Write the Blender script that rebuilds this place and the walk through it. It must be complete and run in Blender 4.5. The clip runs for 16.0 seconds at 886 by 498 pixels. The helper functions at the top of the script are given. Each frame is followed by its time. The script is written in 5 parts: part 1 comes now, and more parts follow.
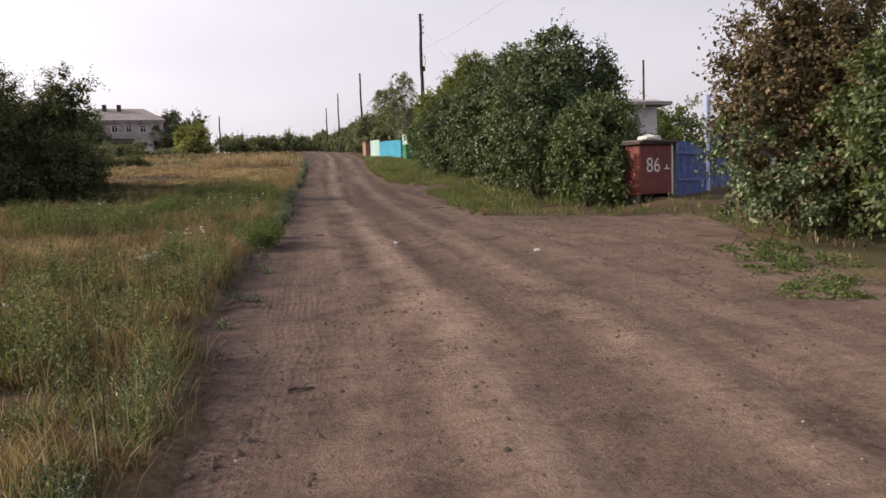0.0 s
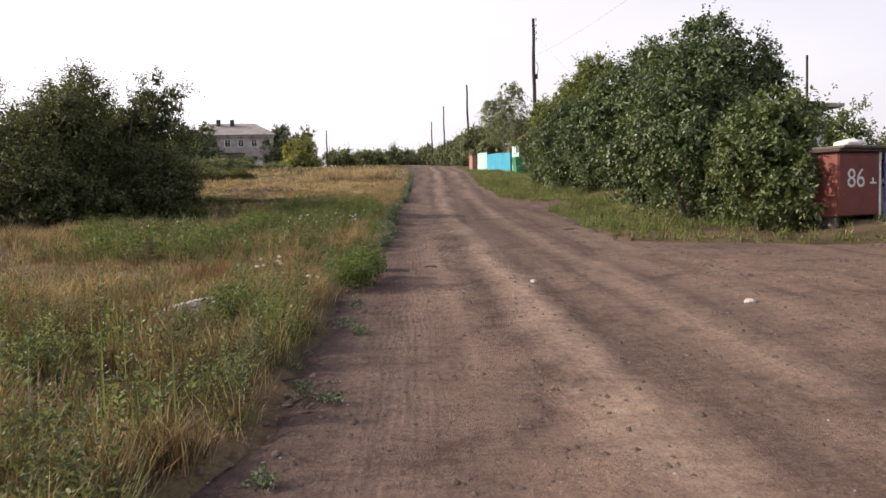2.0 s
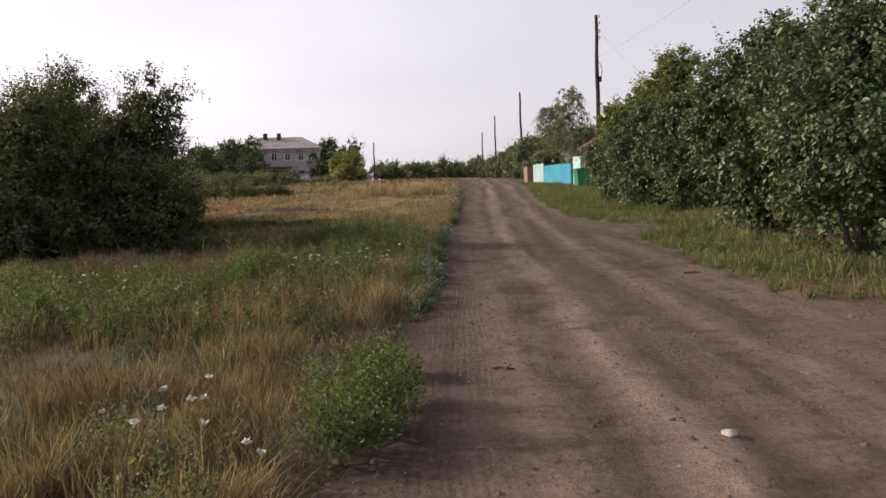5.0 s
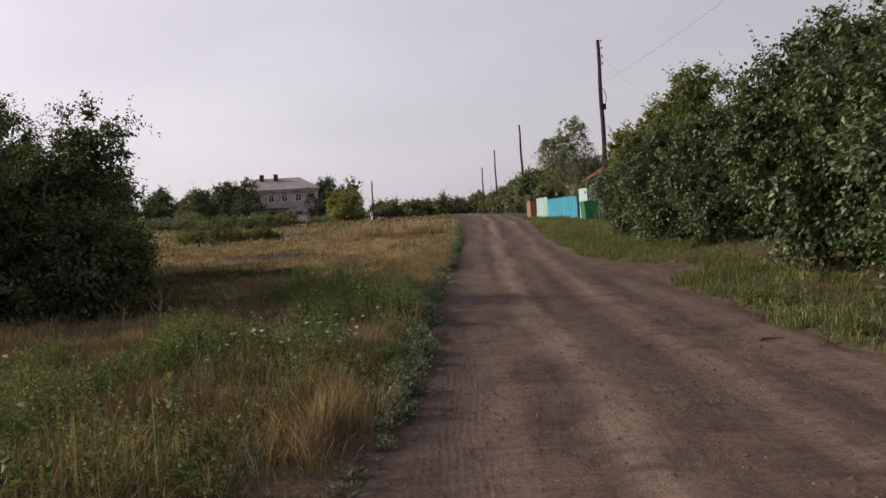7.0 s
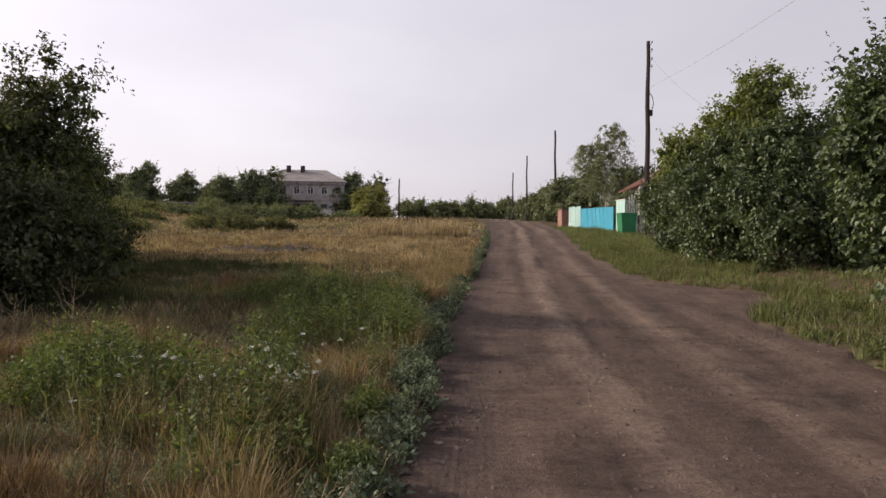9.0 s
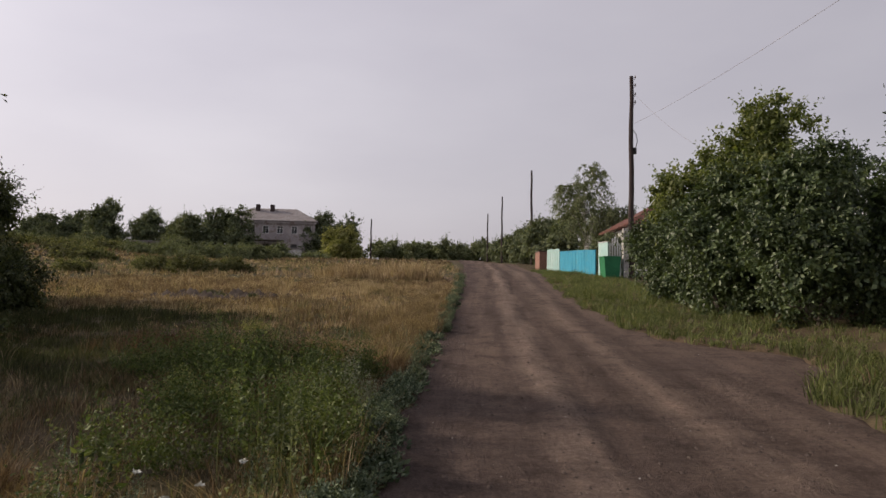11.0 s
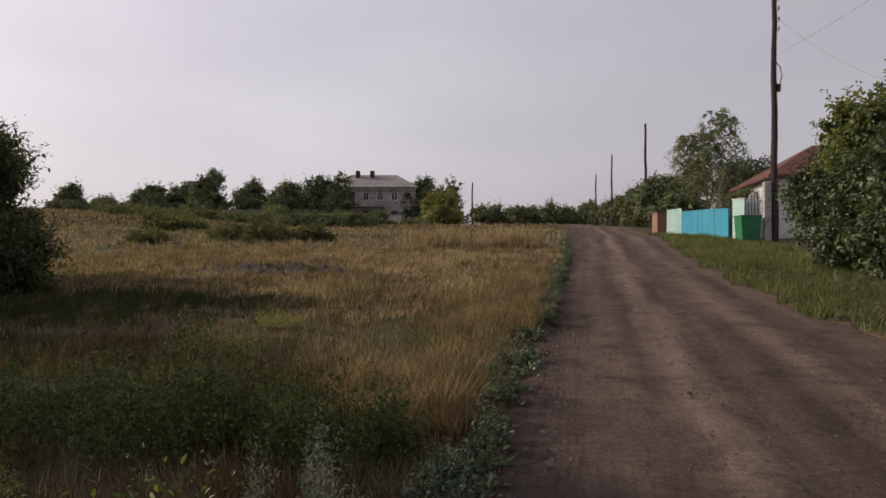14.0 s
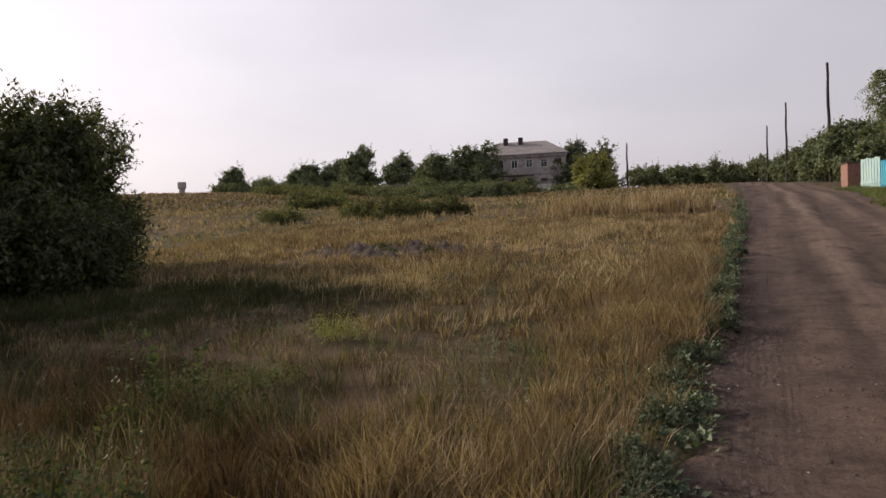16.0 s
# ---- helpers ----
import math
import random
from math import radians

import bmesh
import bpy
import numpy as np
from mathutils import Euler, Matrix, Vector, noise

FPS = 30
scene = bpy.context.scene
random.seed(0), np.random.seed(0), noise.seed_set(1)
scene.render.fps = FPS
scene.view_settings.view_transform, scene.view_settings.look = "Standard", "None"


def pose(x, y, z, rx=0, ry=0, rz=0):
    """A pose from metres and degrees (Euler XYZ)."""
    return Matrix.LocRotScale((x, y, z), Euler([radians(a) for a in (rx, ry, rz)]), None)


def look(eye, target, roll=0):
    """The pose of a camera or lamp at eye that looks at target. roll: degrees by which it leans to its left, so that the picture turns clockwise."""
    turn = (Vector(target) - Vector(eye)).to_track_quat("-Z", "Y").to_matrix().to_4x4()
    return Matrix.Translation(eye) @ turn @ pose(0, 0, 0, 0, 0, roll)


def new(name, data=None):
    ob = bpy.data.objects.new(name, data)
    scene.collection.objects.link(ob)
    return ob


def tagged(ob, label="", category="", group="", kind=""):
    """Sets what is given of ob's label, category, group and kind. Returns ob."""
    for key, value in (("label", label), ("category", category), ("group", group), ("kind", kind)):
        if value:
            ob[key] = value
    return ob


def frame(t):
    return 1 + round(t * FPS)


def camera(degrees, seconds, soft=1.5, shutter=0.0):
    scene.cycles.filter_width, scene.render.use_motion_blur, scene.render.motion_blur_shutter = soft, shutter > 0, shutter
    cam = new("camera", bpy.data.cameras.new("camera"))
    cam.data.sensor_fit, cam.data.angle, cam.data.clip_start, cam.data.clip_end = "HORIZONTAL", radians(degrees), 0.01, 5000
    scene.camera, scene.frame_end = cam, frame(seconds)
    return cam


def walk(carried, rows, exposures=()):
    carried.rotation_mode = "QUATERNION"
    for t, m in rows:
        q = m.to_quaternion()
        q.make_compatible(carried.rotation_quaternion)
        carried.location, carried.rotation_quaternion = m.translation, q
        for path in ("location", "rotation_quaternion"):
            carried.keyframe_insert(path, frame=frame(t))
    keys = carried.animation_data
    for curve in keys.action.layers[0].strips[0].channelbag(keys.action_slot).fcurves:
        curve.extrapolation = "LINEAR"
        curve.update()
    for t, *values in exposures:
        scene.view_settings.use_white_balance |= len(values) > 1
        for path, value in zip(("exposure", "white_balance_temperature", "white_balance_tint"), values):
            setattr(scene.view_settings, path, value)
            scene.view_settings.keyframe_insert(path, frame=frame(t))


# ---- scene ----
cam = camera(61.3, 16.0, soft=1.5, shutter=0.12)
METRES, EYE, TILT, LEAN, TURN = 25.9, 1.5, 0.0, 0.0, -12.1
ROWS = [
    (0.0, 0.0, 0.0, 0.0, -0.15, -4.73, 1.87),
    (0.5, -0.0073, 0.0342, 0.001, 2.7, -5.11, 2.89),
    (1.0, -0.0139, 0.0647, 0.0028, 4.9, -4.87, 2.28),
    (1.5, -0.0212, 0.0975, 0.0033, 8.04, -6.06, 1.25),
    (2.0, -0.0259, 0.1298, 0.0033, 7.66, -3.43, 1.49),
    (2.5, -0.0315, 0.1615, 0.006, 11.03, -0.93, 0.68),
    (3.0, -0.0349, 0.1933, 0.0079, 10.71, -1.87, 1.63),
    (3.5, -0.0407, 0.2252, 0.0112, 11.52, -1.43, -0.35),
    (4.0, -0.0479, 0.257, 0.011, 10.3, -2.02, 2.36),
    (4.5, -0.0553, 0.2886, 0.0136, 11.4, -2.74, 1.62),
    (7.0, -0.0785, 0.4393, 0.0263, 11.67, 0.35, 3.54),
    (7.5, -0.08, 0.4686, 0.0264, 10.67, -0.44, 2.04),
    (8.0, -0.0867, 0.498, 0.0257, 11.6, 0.6, 1.02),
    (8.5, -0.0917, 0.5254, 0.0263, 12.16, -0.33, 1.95),
    (9.0, -0.0989, 0.5541, 0.0271, 13.54, 0.67, -0.57),
    (9.5, -0.1043, 0.5845, 0.0284, 11.72, 2.56, 1.2),
    (10.0, -0.1102, 0.6138, 0.031, 12.77, 3.46, -0.79),
    (12.5, -0.1364, 0.7648, 0.0396, 10.4, 3.94, -0.14),
    (13.0, -0.1444, 0.7975, 0.0403, 11.52, 2.86, 0.84),
    (13.5, -0.1485, 0.8249, 0.0435, 13.24, 1.7, 0.82),
    (14.0, -0.1549, 0.8575, 0.0441, 19.65, 1.1, -0.31),
    (14.5, -0.1611, 0.8882, 0.0459, 25.9, 1.11, -0.26),
    (15.0, -0.1685, 0.919, 0.0476, 30.57, -0.67, 2.66),
    (15.5, -0.1759, 0.9484, 0.0484, 32.87, -1.78, 0.4),
    (16.0, -0.1838, 0.9796, 0.0499, 31.52, -1.13, 1.8),
]
walk(cam, [(t, pose(0, 0, EYE, TILT, LEAN, TURN) @ pose(METRES * x, METRES * y, METRES * z, 90 + pitch, roll, yaw)) for t, x, y, z, yaw, pitch, roll in ROWS],
     [(0.0, 0.15), (0.5, 0.3), (1.0, 0.42), (2.0, 0.5), (2.6, 0.22), (3.0, 0.02), (3.5, 0.08), (4.0, 0.0), (4.5, 0.12), (7.0, -0.33), (9.0, -0.08), (10.0, -0.3), (12.5, -0.52), (13.5, -0.55), (14.5, -0.58), (15.0, -0.58), (16.0, -0.32)])

# ---- world and sun ----
SUN_EL, SUN_FROM = radians(25), Vector((-1.0, 0.2, 0.0)).normalized()
world = bpy.data.worlds.new("sky")
scene.world = world
world.use_nodes = True
wn, wl = world.node_tree.nodes, world.node_tree.links
wn.clear()
w_out = wn.new("ShaderNodeOutputWorld")
w_sky = wn.new("ShaderNodeTexSky")
w_sky.sky_type, w_sky.sun_disc = "NISHITA", False
w_sky.sun_elevation, w_sky.sun_rotation = SUN_EL, math.atan2(SUN_FROM.x, SUN_FROM.y)
w_sky.dust_density, w_sky.air_density = 4.0, 1.2
w_bg = wn.new("ShaderNodeBackground")
w_bg.inputs["Strength"].default_value = 0.03
wl.new(w_sky.outputs[0], w_bg.inputs["Color"])
# thin even cloud veil over the whole sky
w_co = wn.new("ShaderNodeTexCoord")
w_mp = wn.new("ShaderNodeMapping")
w_mp.inputs["Scale"].default_value = (1.2, 1.2, 3.5)
w_no = wn.new("ShaderNodeTexNoise")
w_no.inputs["Scale"].default_value, w_no.inputs["Detail"].default_value = 1.6, 5
w_ra = wn.new("ShaderNodeValToRGB")
w_ra.color_ramp.elements[0].position, w_ra.color_ramp.elements[1].position = 0.3, 0.75
w_ra.color_ramp.elements[0].color = (0.60, 0.555, 0.62, 1)
w_ra.color_ramp.elements[1].color = (0.73, 0.68, 0.735, 1)
w_veil = wn.new("ShaderNodeBackground")
w_veil.inputs["Strength"].default_value = 1.0
w_add = wn.new("ShaderNodeAddShader")
wl.new(w_co.outputs["Generated"], w_mp.inputs[0])
wl.new(w_mp.outputs[0], w_no.inputs["Vector"])
wl.new(w_no.outputs["Fac"], w_ra.inputs[0])
# the veil is brighter towards the sun
w_dot = wn.new("ShaderNodeVectorMath")
w_dot.operation = "DOT_PRODUCT"
w_dot.inputs[1].default_value = SUN_FROM * math.cos(SUN_EL) + Vector((0, 0, math.sin(SUN_EL)))
w_glow = wn.new("ShaderNodeMapRange")
w_glow.inputs["From Min"].default_value, w_glow.inputs["From Max"].default_value = -0.6, 0.95
w_glow.inputs["To Min"].default_value, w_glow.inputs["To Max"].default_value = 0.0, 1.0
w_pow = wn.new("ShaderNodeMath")
w_pow.operation = "POWER"
w_pow.inputs[1].default_value = 2.2
w_up = wn.new("ShaderNodeMath")
w_up.operation = "MULTIPLY_ADD"
w_up.inputs[1].default_value, w_up.inputs[2].default_value = 0.80, 0.87
wl.new(w_co.outputs["Generated"], w_dot.inputs[0])
wl.new(w_dot.outputs["Value"], w_glow.inputs["Value"])
# and thins out overhead
w_sep = wn.new("ShaderNodeSeparateXYZ")
w_zen = wn.new("ShaderNodeMapRange")
w_zen.inputs["From Min"].default_value, w_zen.inputs["From Max"].default_value = 0.38, 0.95
w_zen.inputs["To Min"].default_value, w_zen.inputs["To Max"].default_value = 1.0, 0.36
w_mul = wn.new("ShaderNodeMath")
w_mul.operation = "MULTIPLY"
wl.new(w_co.outputs["Generated"], w_sep.inputs[0])
wl.new(w_sep.outputs["Z"], w_zen.inputs["Value"])
wl.new(w_glow.outputs["Result"], w_pow.inputs[0])
wl.new(w_pow.outputs[0], w_up.inputs[0])
wl.new(w_up.outputs[0], w_mul.inputs[0])
wl.new(w_zen.outputs["Result"], w_mul.inputs[1])
wl.new(w_mul.outputs[0], w_veil.inputs["Strength"])
wl.new(w_ra.outputs[0], w_veil.inputs["Color"])
wl.new(w_bg.outputs[0], w_add.inputs[0])
wl.new(w_veil.outputs[0], w_add.inputs[1])
wl.new(w_add.outputs[0], w_out.inputs["Surface"])

sun = new("sun", bpy.data.lights.new("sun", "SUN"))
sun.data.energy, sun.data.angle, sun.data.color = 4.3, radians(1.8), (1.0, 0.84, 0.68)
sun_at = SUN_FROM * math.cos(SUN_EL) + Vector((0, 0, math.sin(SUN_EL)))
sun.matrix_world = look(sun_at * 60, (0, 0, 0))


# ---- materials ----
def base_mat(name, rough=0.8, metal=0.0, spec=0.3):
    m = bpy.data.materials.new(name)
    m.use_nodes = True
    b = m.node_tree.nodes["Principled BSDF"]
    b.inputs["Roughness"].default_value, b.inputs["Metallic"].default_value = rough, metal
    b.inputs["Specular IOR Level"].default_value = spec
    return m, m.node_tree.nodes, m.node_tree.links, b


def noise_node(n, l, scale, detail=4, stretch=(1, 1, 1), rough=0.6):
    co = n.new("ShaderNodeNewGeometry")
    mp = n.new("ShaderNodeMapping")
    mp.inputs["Scale"].default_value = stretch
    no = n.new("ShaderNodeTexNoise")
    no.inputs["Scale"].default_value, no.inputs["Detail"].default_value, no.inputs["Roughness"].default_value = scale, detail, rough
    l.new(co.outputs["Position"], mp.inputs[0])
    l.new(mp.outputs[0], no.inputs["Vector"])
    return no.outputs["Fac"]


def ramp(n, l, fac, stops):
    r = n.new("ShaderNodeValToRGB")
    e = r.color_ramp.elements
    while len(e) < len(stops):
        e.new(0.5)
    for k, (p, c) in enumerate(stops):
        e[k].position, e[k].color = p, (*c, 1)
    l.new(fac, r.inputs[0])
    return r.outputs[0]


def mixed(n, l, fac, a, b, how="MIX"):
    m = n.new("ShaderNodeMix")
    m.data_type, m.blend_type = "RGBA", how
    for sock, v in ((m.inputs[0], fac), (m.inputs[6], a), (m.inputs[7], b)):
        if isinstance(v, (int, float)):
            sock.default_value = v
        elif isinstance(v, tuple):
            sock.default_value = (*v, 1)
        else:
            l.new(v, sock)
    return m.outputs[2]


def bumped(n, l, b, height, strength, dist):
    bu = n.new("ShaderNodeBump")
    bu.inputs["Strength"].default_value, bu.inputs["Distance"].default_value = strength, dist
    l.new(height, bu.inputs["Height"])
    l.new(bu.outputs[0], b.inputs["Normal"])


def plain_mat(name, c1, c2, scale=3.0, rough=0.75, metal=0.0, fine=40.0, bump=0.15, stretch=(1, 1, 1), dirt=None, spec=0.3):
    """A painted, plastered or bare surface: broad stains, fine grain and a slight relief."""
    m, n, l, b = base_mat(name, rough, metal, spec)
    big = noise_node(n, l, scale, 5, stretch)
    small = noise_node(n, l, fine, 3, stretch)
    c = ramp(n, l, big, [(0.35, c1), (0.68, c2)])
    g = ramp(n, l, small, [(0.25, (0.72, 0.72, 0.72)), (0.75, (1.12, 1.12, 1.12))])
    c = mixed(n, l, 1.0, c, g, "MULTIPLY")
    if dirt:
        d = ramp(n, l, noise_node(n, l, scale * 2.3, 6), [(0.52, (0, 0, 0)), (0.66, (1, 1, 1))])
        c = mixed(n, l, d, c, dirt)
    l.new(c, b.inputs["Base Color"])
    bumped(n, l, b, small, bump, 0.02)
    return m


def leaf_mat(name, dark, mid, light, rough=0.55, through_light=0.25, patch=0.35, spec=0.3, patch_scale=0.5):
    """Leaves: each one its own shade, drifts of paler and darker growth, some light passing through."""
    m, n, l, b = base_mat(name, rough, 0, spec)
    g = n.new("ShaderNodeNewGeometry")
    c = ramp(n, l, g.outputs["Random Per Island"], [(0.0, dark), (0.5, mid), (0.96, light)])
    p = ramp(n, l, noise_node(n, l, patch_scale, 3), [(0.3, (1 - patch,) * 3), (0.7, (1 + patch,) * 3)])
    c = mixed(n, l, 1.0, c, p, "MULTIPLY")
    l.new(c, b.inputs["Base Color"])
    if through_light:
        t = n.new("ShaderNodeBsdfTranslucent")
        l.new(mixed(n, l, 1.0, c, (1.3, 1.35, 0.6), "MULTIPLY"), t.inputs["Color"])
        s = n.new("ShaderNodeMixShader")
        s.inputs[0].default_value = through_light
        l.new(b.outputs[0], s.inputs[1])
        l.new(t.outputs[0], s.inputs[2])
        l.new(s.outputs[0], n["Material Output"].inputs["Surface"])
    return m


def dirt_mat():
    """Packed dirt: tracks run along the road's own course (first coordinate: metres across it)."""
    m, n, l, b = base_mat("packed_dirt", 0.95, 0, 0.1)
    uv = n.new("ShaderNodeUVMap")
    uv.uv_map = "along"

    def noise_at(scale, detail=4, rough=0.6):
        mp = n.new("ShaderNodeMapping")
        mp.inputs["Scale"].default_value = (*scale, 1)
        no = n.new("ShaderNodeTexNoise")
        no.inputs["Scale"].default_value, no.inputs["Detail"].default_value, no.inputs["Roughness"].default_value = 1.0, detail, rough
        l.new(uv.outputs[0], mp.inputs[0])
        l.new(mp.outputs[0], no.inputs["Vector"])
        return no.outputs["Fac"]

    def calc(how, a, c, d=None):
        q = n.new("ShaderNodeMath")
        q.operation = how
        for k, v in enumerate((a, c, d)):
            if v is None:
                continue
            if isinstance(v, (int, float)):
                q.inputs[k].default_value = v
            else:
                l.new(v, q.inputs[k])
        return q.outputs[0]

    sep = n.new("ShaderNodeSeparateXYZ")
    l.new(uv.outputs[0], sep.inputs[0])
    across = calc("MULTIPLY_ADD", noise_at((0.35, 0.16), 3), 0.6, calc("ADD", sep.outputs[0], -0.3))
    across = calc("MULTIPLY_ADD", noise_at((1.5, 0.9), 4, 0.65), 0.5, calc("ADD", across, -0.25))
    at = calc("MULTIPLY_ADD", across, 0.1, 0.3)
    dark, mid, pale = (0.138, 0.104, 0.090), (0.192, 0.145, 0.122), (0.278, 0.214, 0.178)
    plum = (0.128, 0.096, 0.088)
    c = ramp(n, l, at, [(0.10, plum), (0.16, (0.150, 0.113, 0.100)), (0.22, mid), (0.26, (0.150, 0.113, 0.097)), (0.295, pale), (0.316, (0.262, 0.202, 0.168)),
                        (0.345, dark), (0.385, (0.155, 0.117, 0.099)), (0.44, (0.235, 0.180, 0.150)), (0.49, (0.150, 0.114, 0.098)), (0.56, (0.205, 0.156, 0.131)), (0.64, (0.165, 0.125, 0.107)), (0.85, mid)])
    streak = noise_at((2.6, 0.12), 5, 0.6)
    broad = noise_at((0.5, 0.22), 4)
    blot = noise_at((1.3, 1.0), 6, 0.7)
    cross = noise_at((0.8, 6.0), 4, 0.6)
    fine = noise_at((19, 1.6), 4, 0.6)
    tread = noise_at((7, 34), 3)
    grain = noise_node(n, l, 55, 5, (1, 1, 1), 0.75)
    clod = noise_node(n, l, 16, 5, (1, 1, 1), 0.7)
    for f, stops in ((streak, [(0.32, (0.74, 0.73, 0.74)), (0.52, (1.0, 1.0, 1.0)), (0.68, (1.24, 1.22, 1.19))]),
                     (broad, [(0.3, (0.84, 0.83, 0.84)), (0.7, (1.15, 1.13, 1.09))]),
                     (blot, [(0.34, (0.62, 0.61, 0.62)), (0.47, (1, 1, 1)), (0.72, (1.16, 1.15, 1.12))]),
                     (cross, [(0.33, (0.84, 0.83, 0.84)), (0.5, (1.0, 1.0, 1.0)), (0.7, (1.07, 1.07, 1.06))]),
                     (fine, [(0.32, (0.94, 0.94, 0.94)), (0.68, (1.05, 1.05, 1.05))]),
                     (clod, [(0.36, (0.76, 0.75, 0.76)), (0.6, (1.06, 1.06, 1.05))]),
                     (grain, [(0.34, (0.66, 0.66, 0.67)), (0.68, (1.22, 1.22, 1.22))])):
        c = mixed(n, l, 1.0, c, ramp(n, l, f, stops), "MULTIPLY")
    # paler towards the driveway, darker up the slope
    dry = n.new("ShaderNodeMapRange")
    dry.inputs["From Min"].default_value, dry.inputs["From Max"].default_value = 7.0, 22.0
    dry.inputs["To Min"].default_value, dry.inputs["To Max"].default_value = 1.0, 0.0
    l.new(sep.outputs[1], dry.inputs["Value"])
    side = n.new("ShaderNodeMapRange")
    side.inputs["From Min"].default_value, side.inputs["From Max"].default_value = -2.4, -1.5
    l.new(across, side.inputs["Value"])
    c = mixed(n, l, calc("MULTIPLY", dry.outputs["Result"], side.outputs["Result"]), c, mixed(n, l, 1.0, c, (1.48, 1.44, 1.40), "MULTIPLY"))
    l.new(c, b.inputs["Base Color"])
    # tyre ribs in the left track, and one sharp groove
    wob = calc("MULTIPLY_ADD", noise_at((0.0, 0.35), 2), 0.3, sep.outputs[0])
    ribs = calc("MULTIPLY", calc("SINE", calc("MULTIPLY", wob, 105.0), 0.0), 0.16)
    lane = calc("LESS_THAN", calc("ABSOLUTE", calc("ADD", wob, 1.22), 0.0), 0.30)
    groove = calc("LESS_THAN", calc("ABSOLUTE", calc("ADD", wob, 0.80), 0.0), 0.022)
    h = calc("MULTIPLY_ADD", fine, 0.35, calc("MULTIPLY_ADD", tread, 0.6, grain))
    h = calc("ADD", h, calc("MULTIPLY", clod, 1.3))
    h = calc("MULTIPLY_ADD", calc("MULTIPLY", lane, ribs), noise_at((0.6, 0.5), 3), h)
    h = calc("MULTIPLY_ADD", groove, -0.5, h)
    bumped(n, l, b, h, 0.95, 0.035)
    return m


def field_mat():
    m, n, l, b = base_mat("steppe_soil", 0.95, 0, 0.1)
    broad = noise_node(n, l, 1.0, 5, (0.07, 0.13, 0.1), 0.65)
    mid = noise_node(n, l, 0.9, 6, (0.5, 1.0, 1))
    grain = noise_node(n, l, 22, 4)
    dry = ramp(n, l, mid, [(0.3, (0.075, 0.055, 0.040)), (0.55, (0.140, 0.100, 0.064)), (0.75, (0.215, 0.158, 0.100))])
    green = ramp(n, l, mid, [(0.3, (0.050, 0.052, 0.028)), (0.7, (0.115, 0.108, 0.055))])
    c = mixed(n, l, ramp(n, l, broad, [(0.44, (0, 0, 0)), (0.60, (1, 1, 1))]), dry, green)
    c = mixed(n, l, 1.0, c, ramp(n, l, grain, [(0.3, (0.6, 0.6, 0.6)), (0.7, (1.25, 1.25, 1.25))]), "MULTIPLY")
    l.new(c, b.inputs["Base Color"])
    bumped(n, l, b, grain, 0.6, 0.05)
    return m


M_DIRT, M_FIELD = dirt_mat(), field_mat()
M_LILAC = leaf_mat("lilac_leaf", (0.035, 0.052, 0.027), (0.080, 0.114, 0.051), (0.168, 0.210, 0.106), 0.42, 0.2, 0.3, 0.35, 0.7)
M_BRIGHT = leaf_mat("fresh_leaf", (0.060, 0.085, 0.026), (0.115, 0.150, 0.044), (0.195, 0.225, 0.080), 0.5, 0.28, 0.25, 0.35, 0.7)
M_DARKLEAF = leaf_mat("elm_leaf", (0.036, 0.046, 0.024), (0.078, 0.094, 0.044), (0.150, 0.160, 0.078), 0.55, 0.3, 0.35, 0.3, 0.6)
M_FIELDBUSH = leaf_mat("field_bush_leaf", (0.062, 0.070, 0.030), (0.132, 0.140, 0.060), (0.225, 0.222, 0.108), 0.65, 0.25, 0.4, 0.2, 0.6)
# dark leaf green made paler, so the colour carries the distance haze
M_HAZYLEAF = leaf_mat("hazy_far_leaf", (0.085, 0.104, 0.068), (0.150, 0.178, 0.102), (0.230, 0.252, 0.145), 0.7, 0.15, 0.35, 0.15, 0.25)
M_YELLOW = leaf_mat("yellowing_leaf", (0.140, 0.155, 0.050), (0.250, 0.258, 0.088), (0.360, 0.345, 0.150), 0.6, 0.25, 0.25, 0.2, 0.4)
M_BROWNLEAF = leaf_mat("withered_leaf", (0.060, 0.052, 0.030), (0.115, 0.090, 0.052), (0.200, 0.150, 0.085), 0.7, 0.2, 0.3, 0.2, 0.9)
# birch green, lightened a little further for haze
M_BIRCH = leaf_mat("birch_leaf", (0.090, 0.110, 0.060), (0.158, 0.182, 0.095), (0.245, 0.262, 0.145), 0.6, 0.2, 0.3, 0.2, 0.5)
M_SILVER = leaf_mat("silver_weed_leaf", (0.050, 0.072, 0.046), (0.140, 0.180, 0.115), (0.270, 0.310, 0.215), 0.7, 0.15, 0.45, 0.2, 2.0)
M_WEED = leaf_mat("green_weed_leaf", (0.038, 0.050, 0.023), (0.104, 0.126, 0.058), (0.232, 0.252, 0.128), 0.6, 0.28, 0.4, 0.25, 2.0)
M_STRAW = leaf_mat("straw_blade", (0.085, 0.060, 0.038), (0.225, 0.162, 0.102), (0.430, 0.340, 0.235), 0.75, 0.2, 0.5, 0.2, 1.3)
M_GOLD = leaf_mat("golden_blade", (0.085, 0.059, 0.034), (0.232, 0.166, 0.102), (0.440, 0.345, 0.232), 0.75, 0.25, 0.35, 0.2, 1.3)
M_PALESTRAW = leaf_mat("pale_straw_blade", (0.145, 0.104, 0.063), (0.335, 0.246, 0.155), (0.540, 0.430, 0.295), 0.75, 0.2, 0.4, 0.2, 0.5)
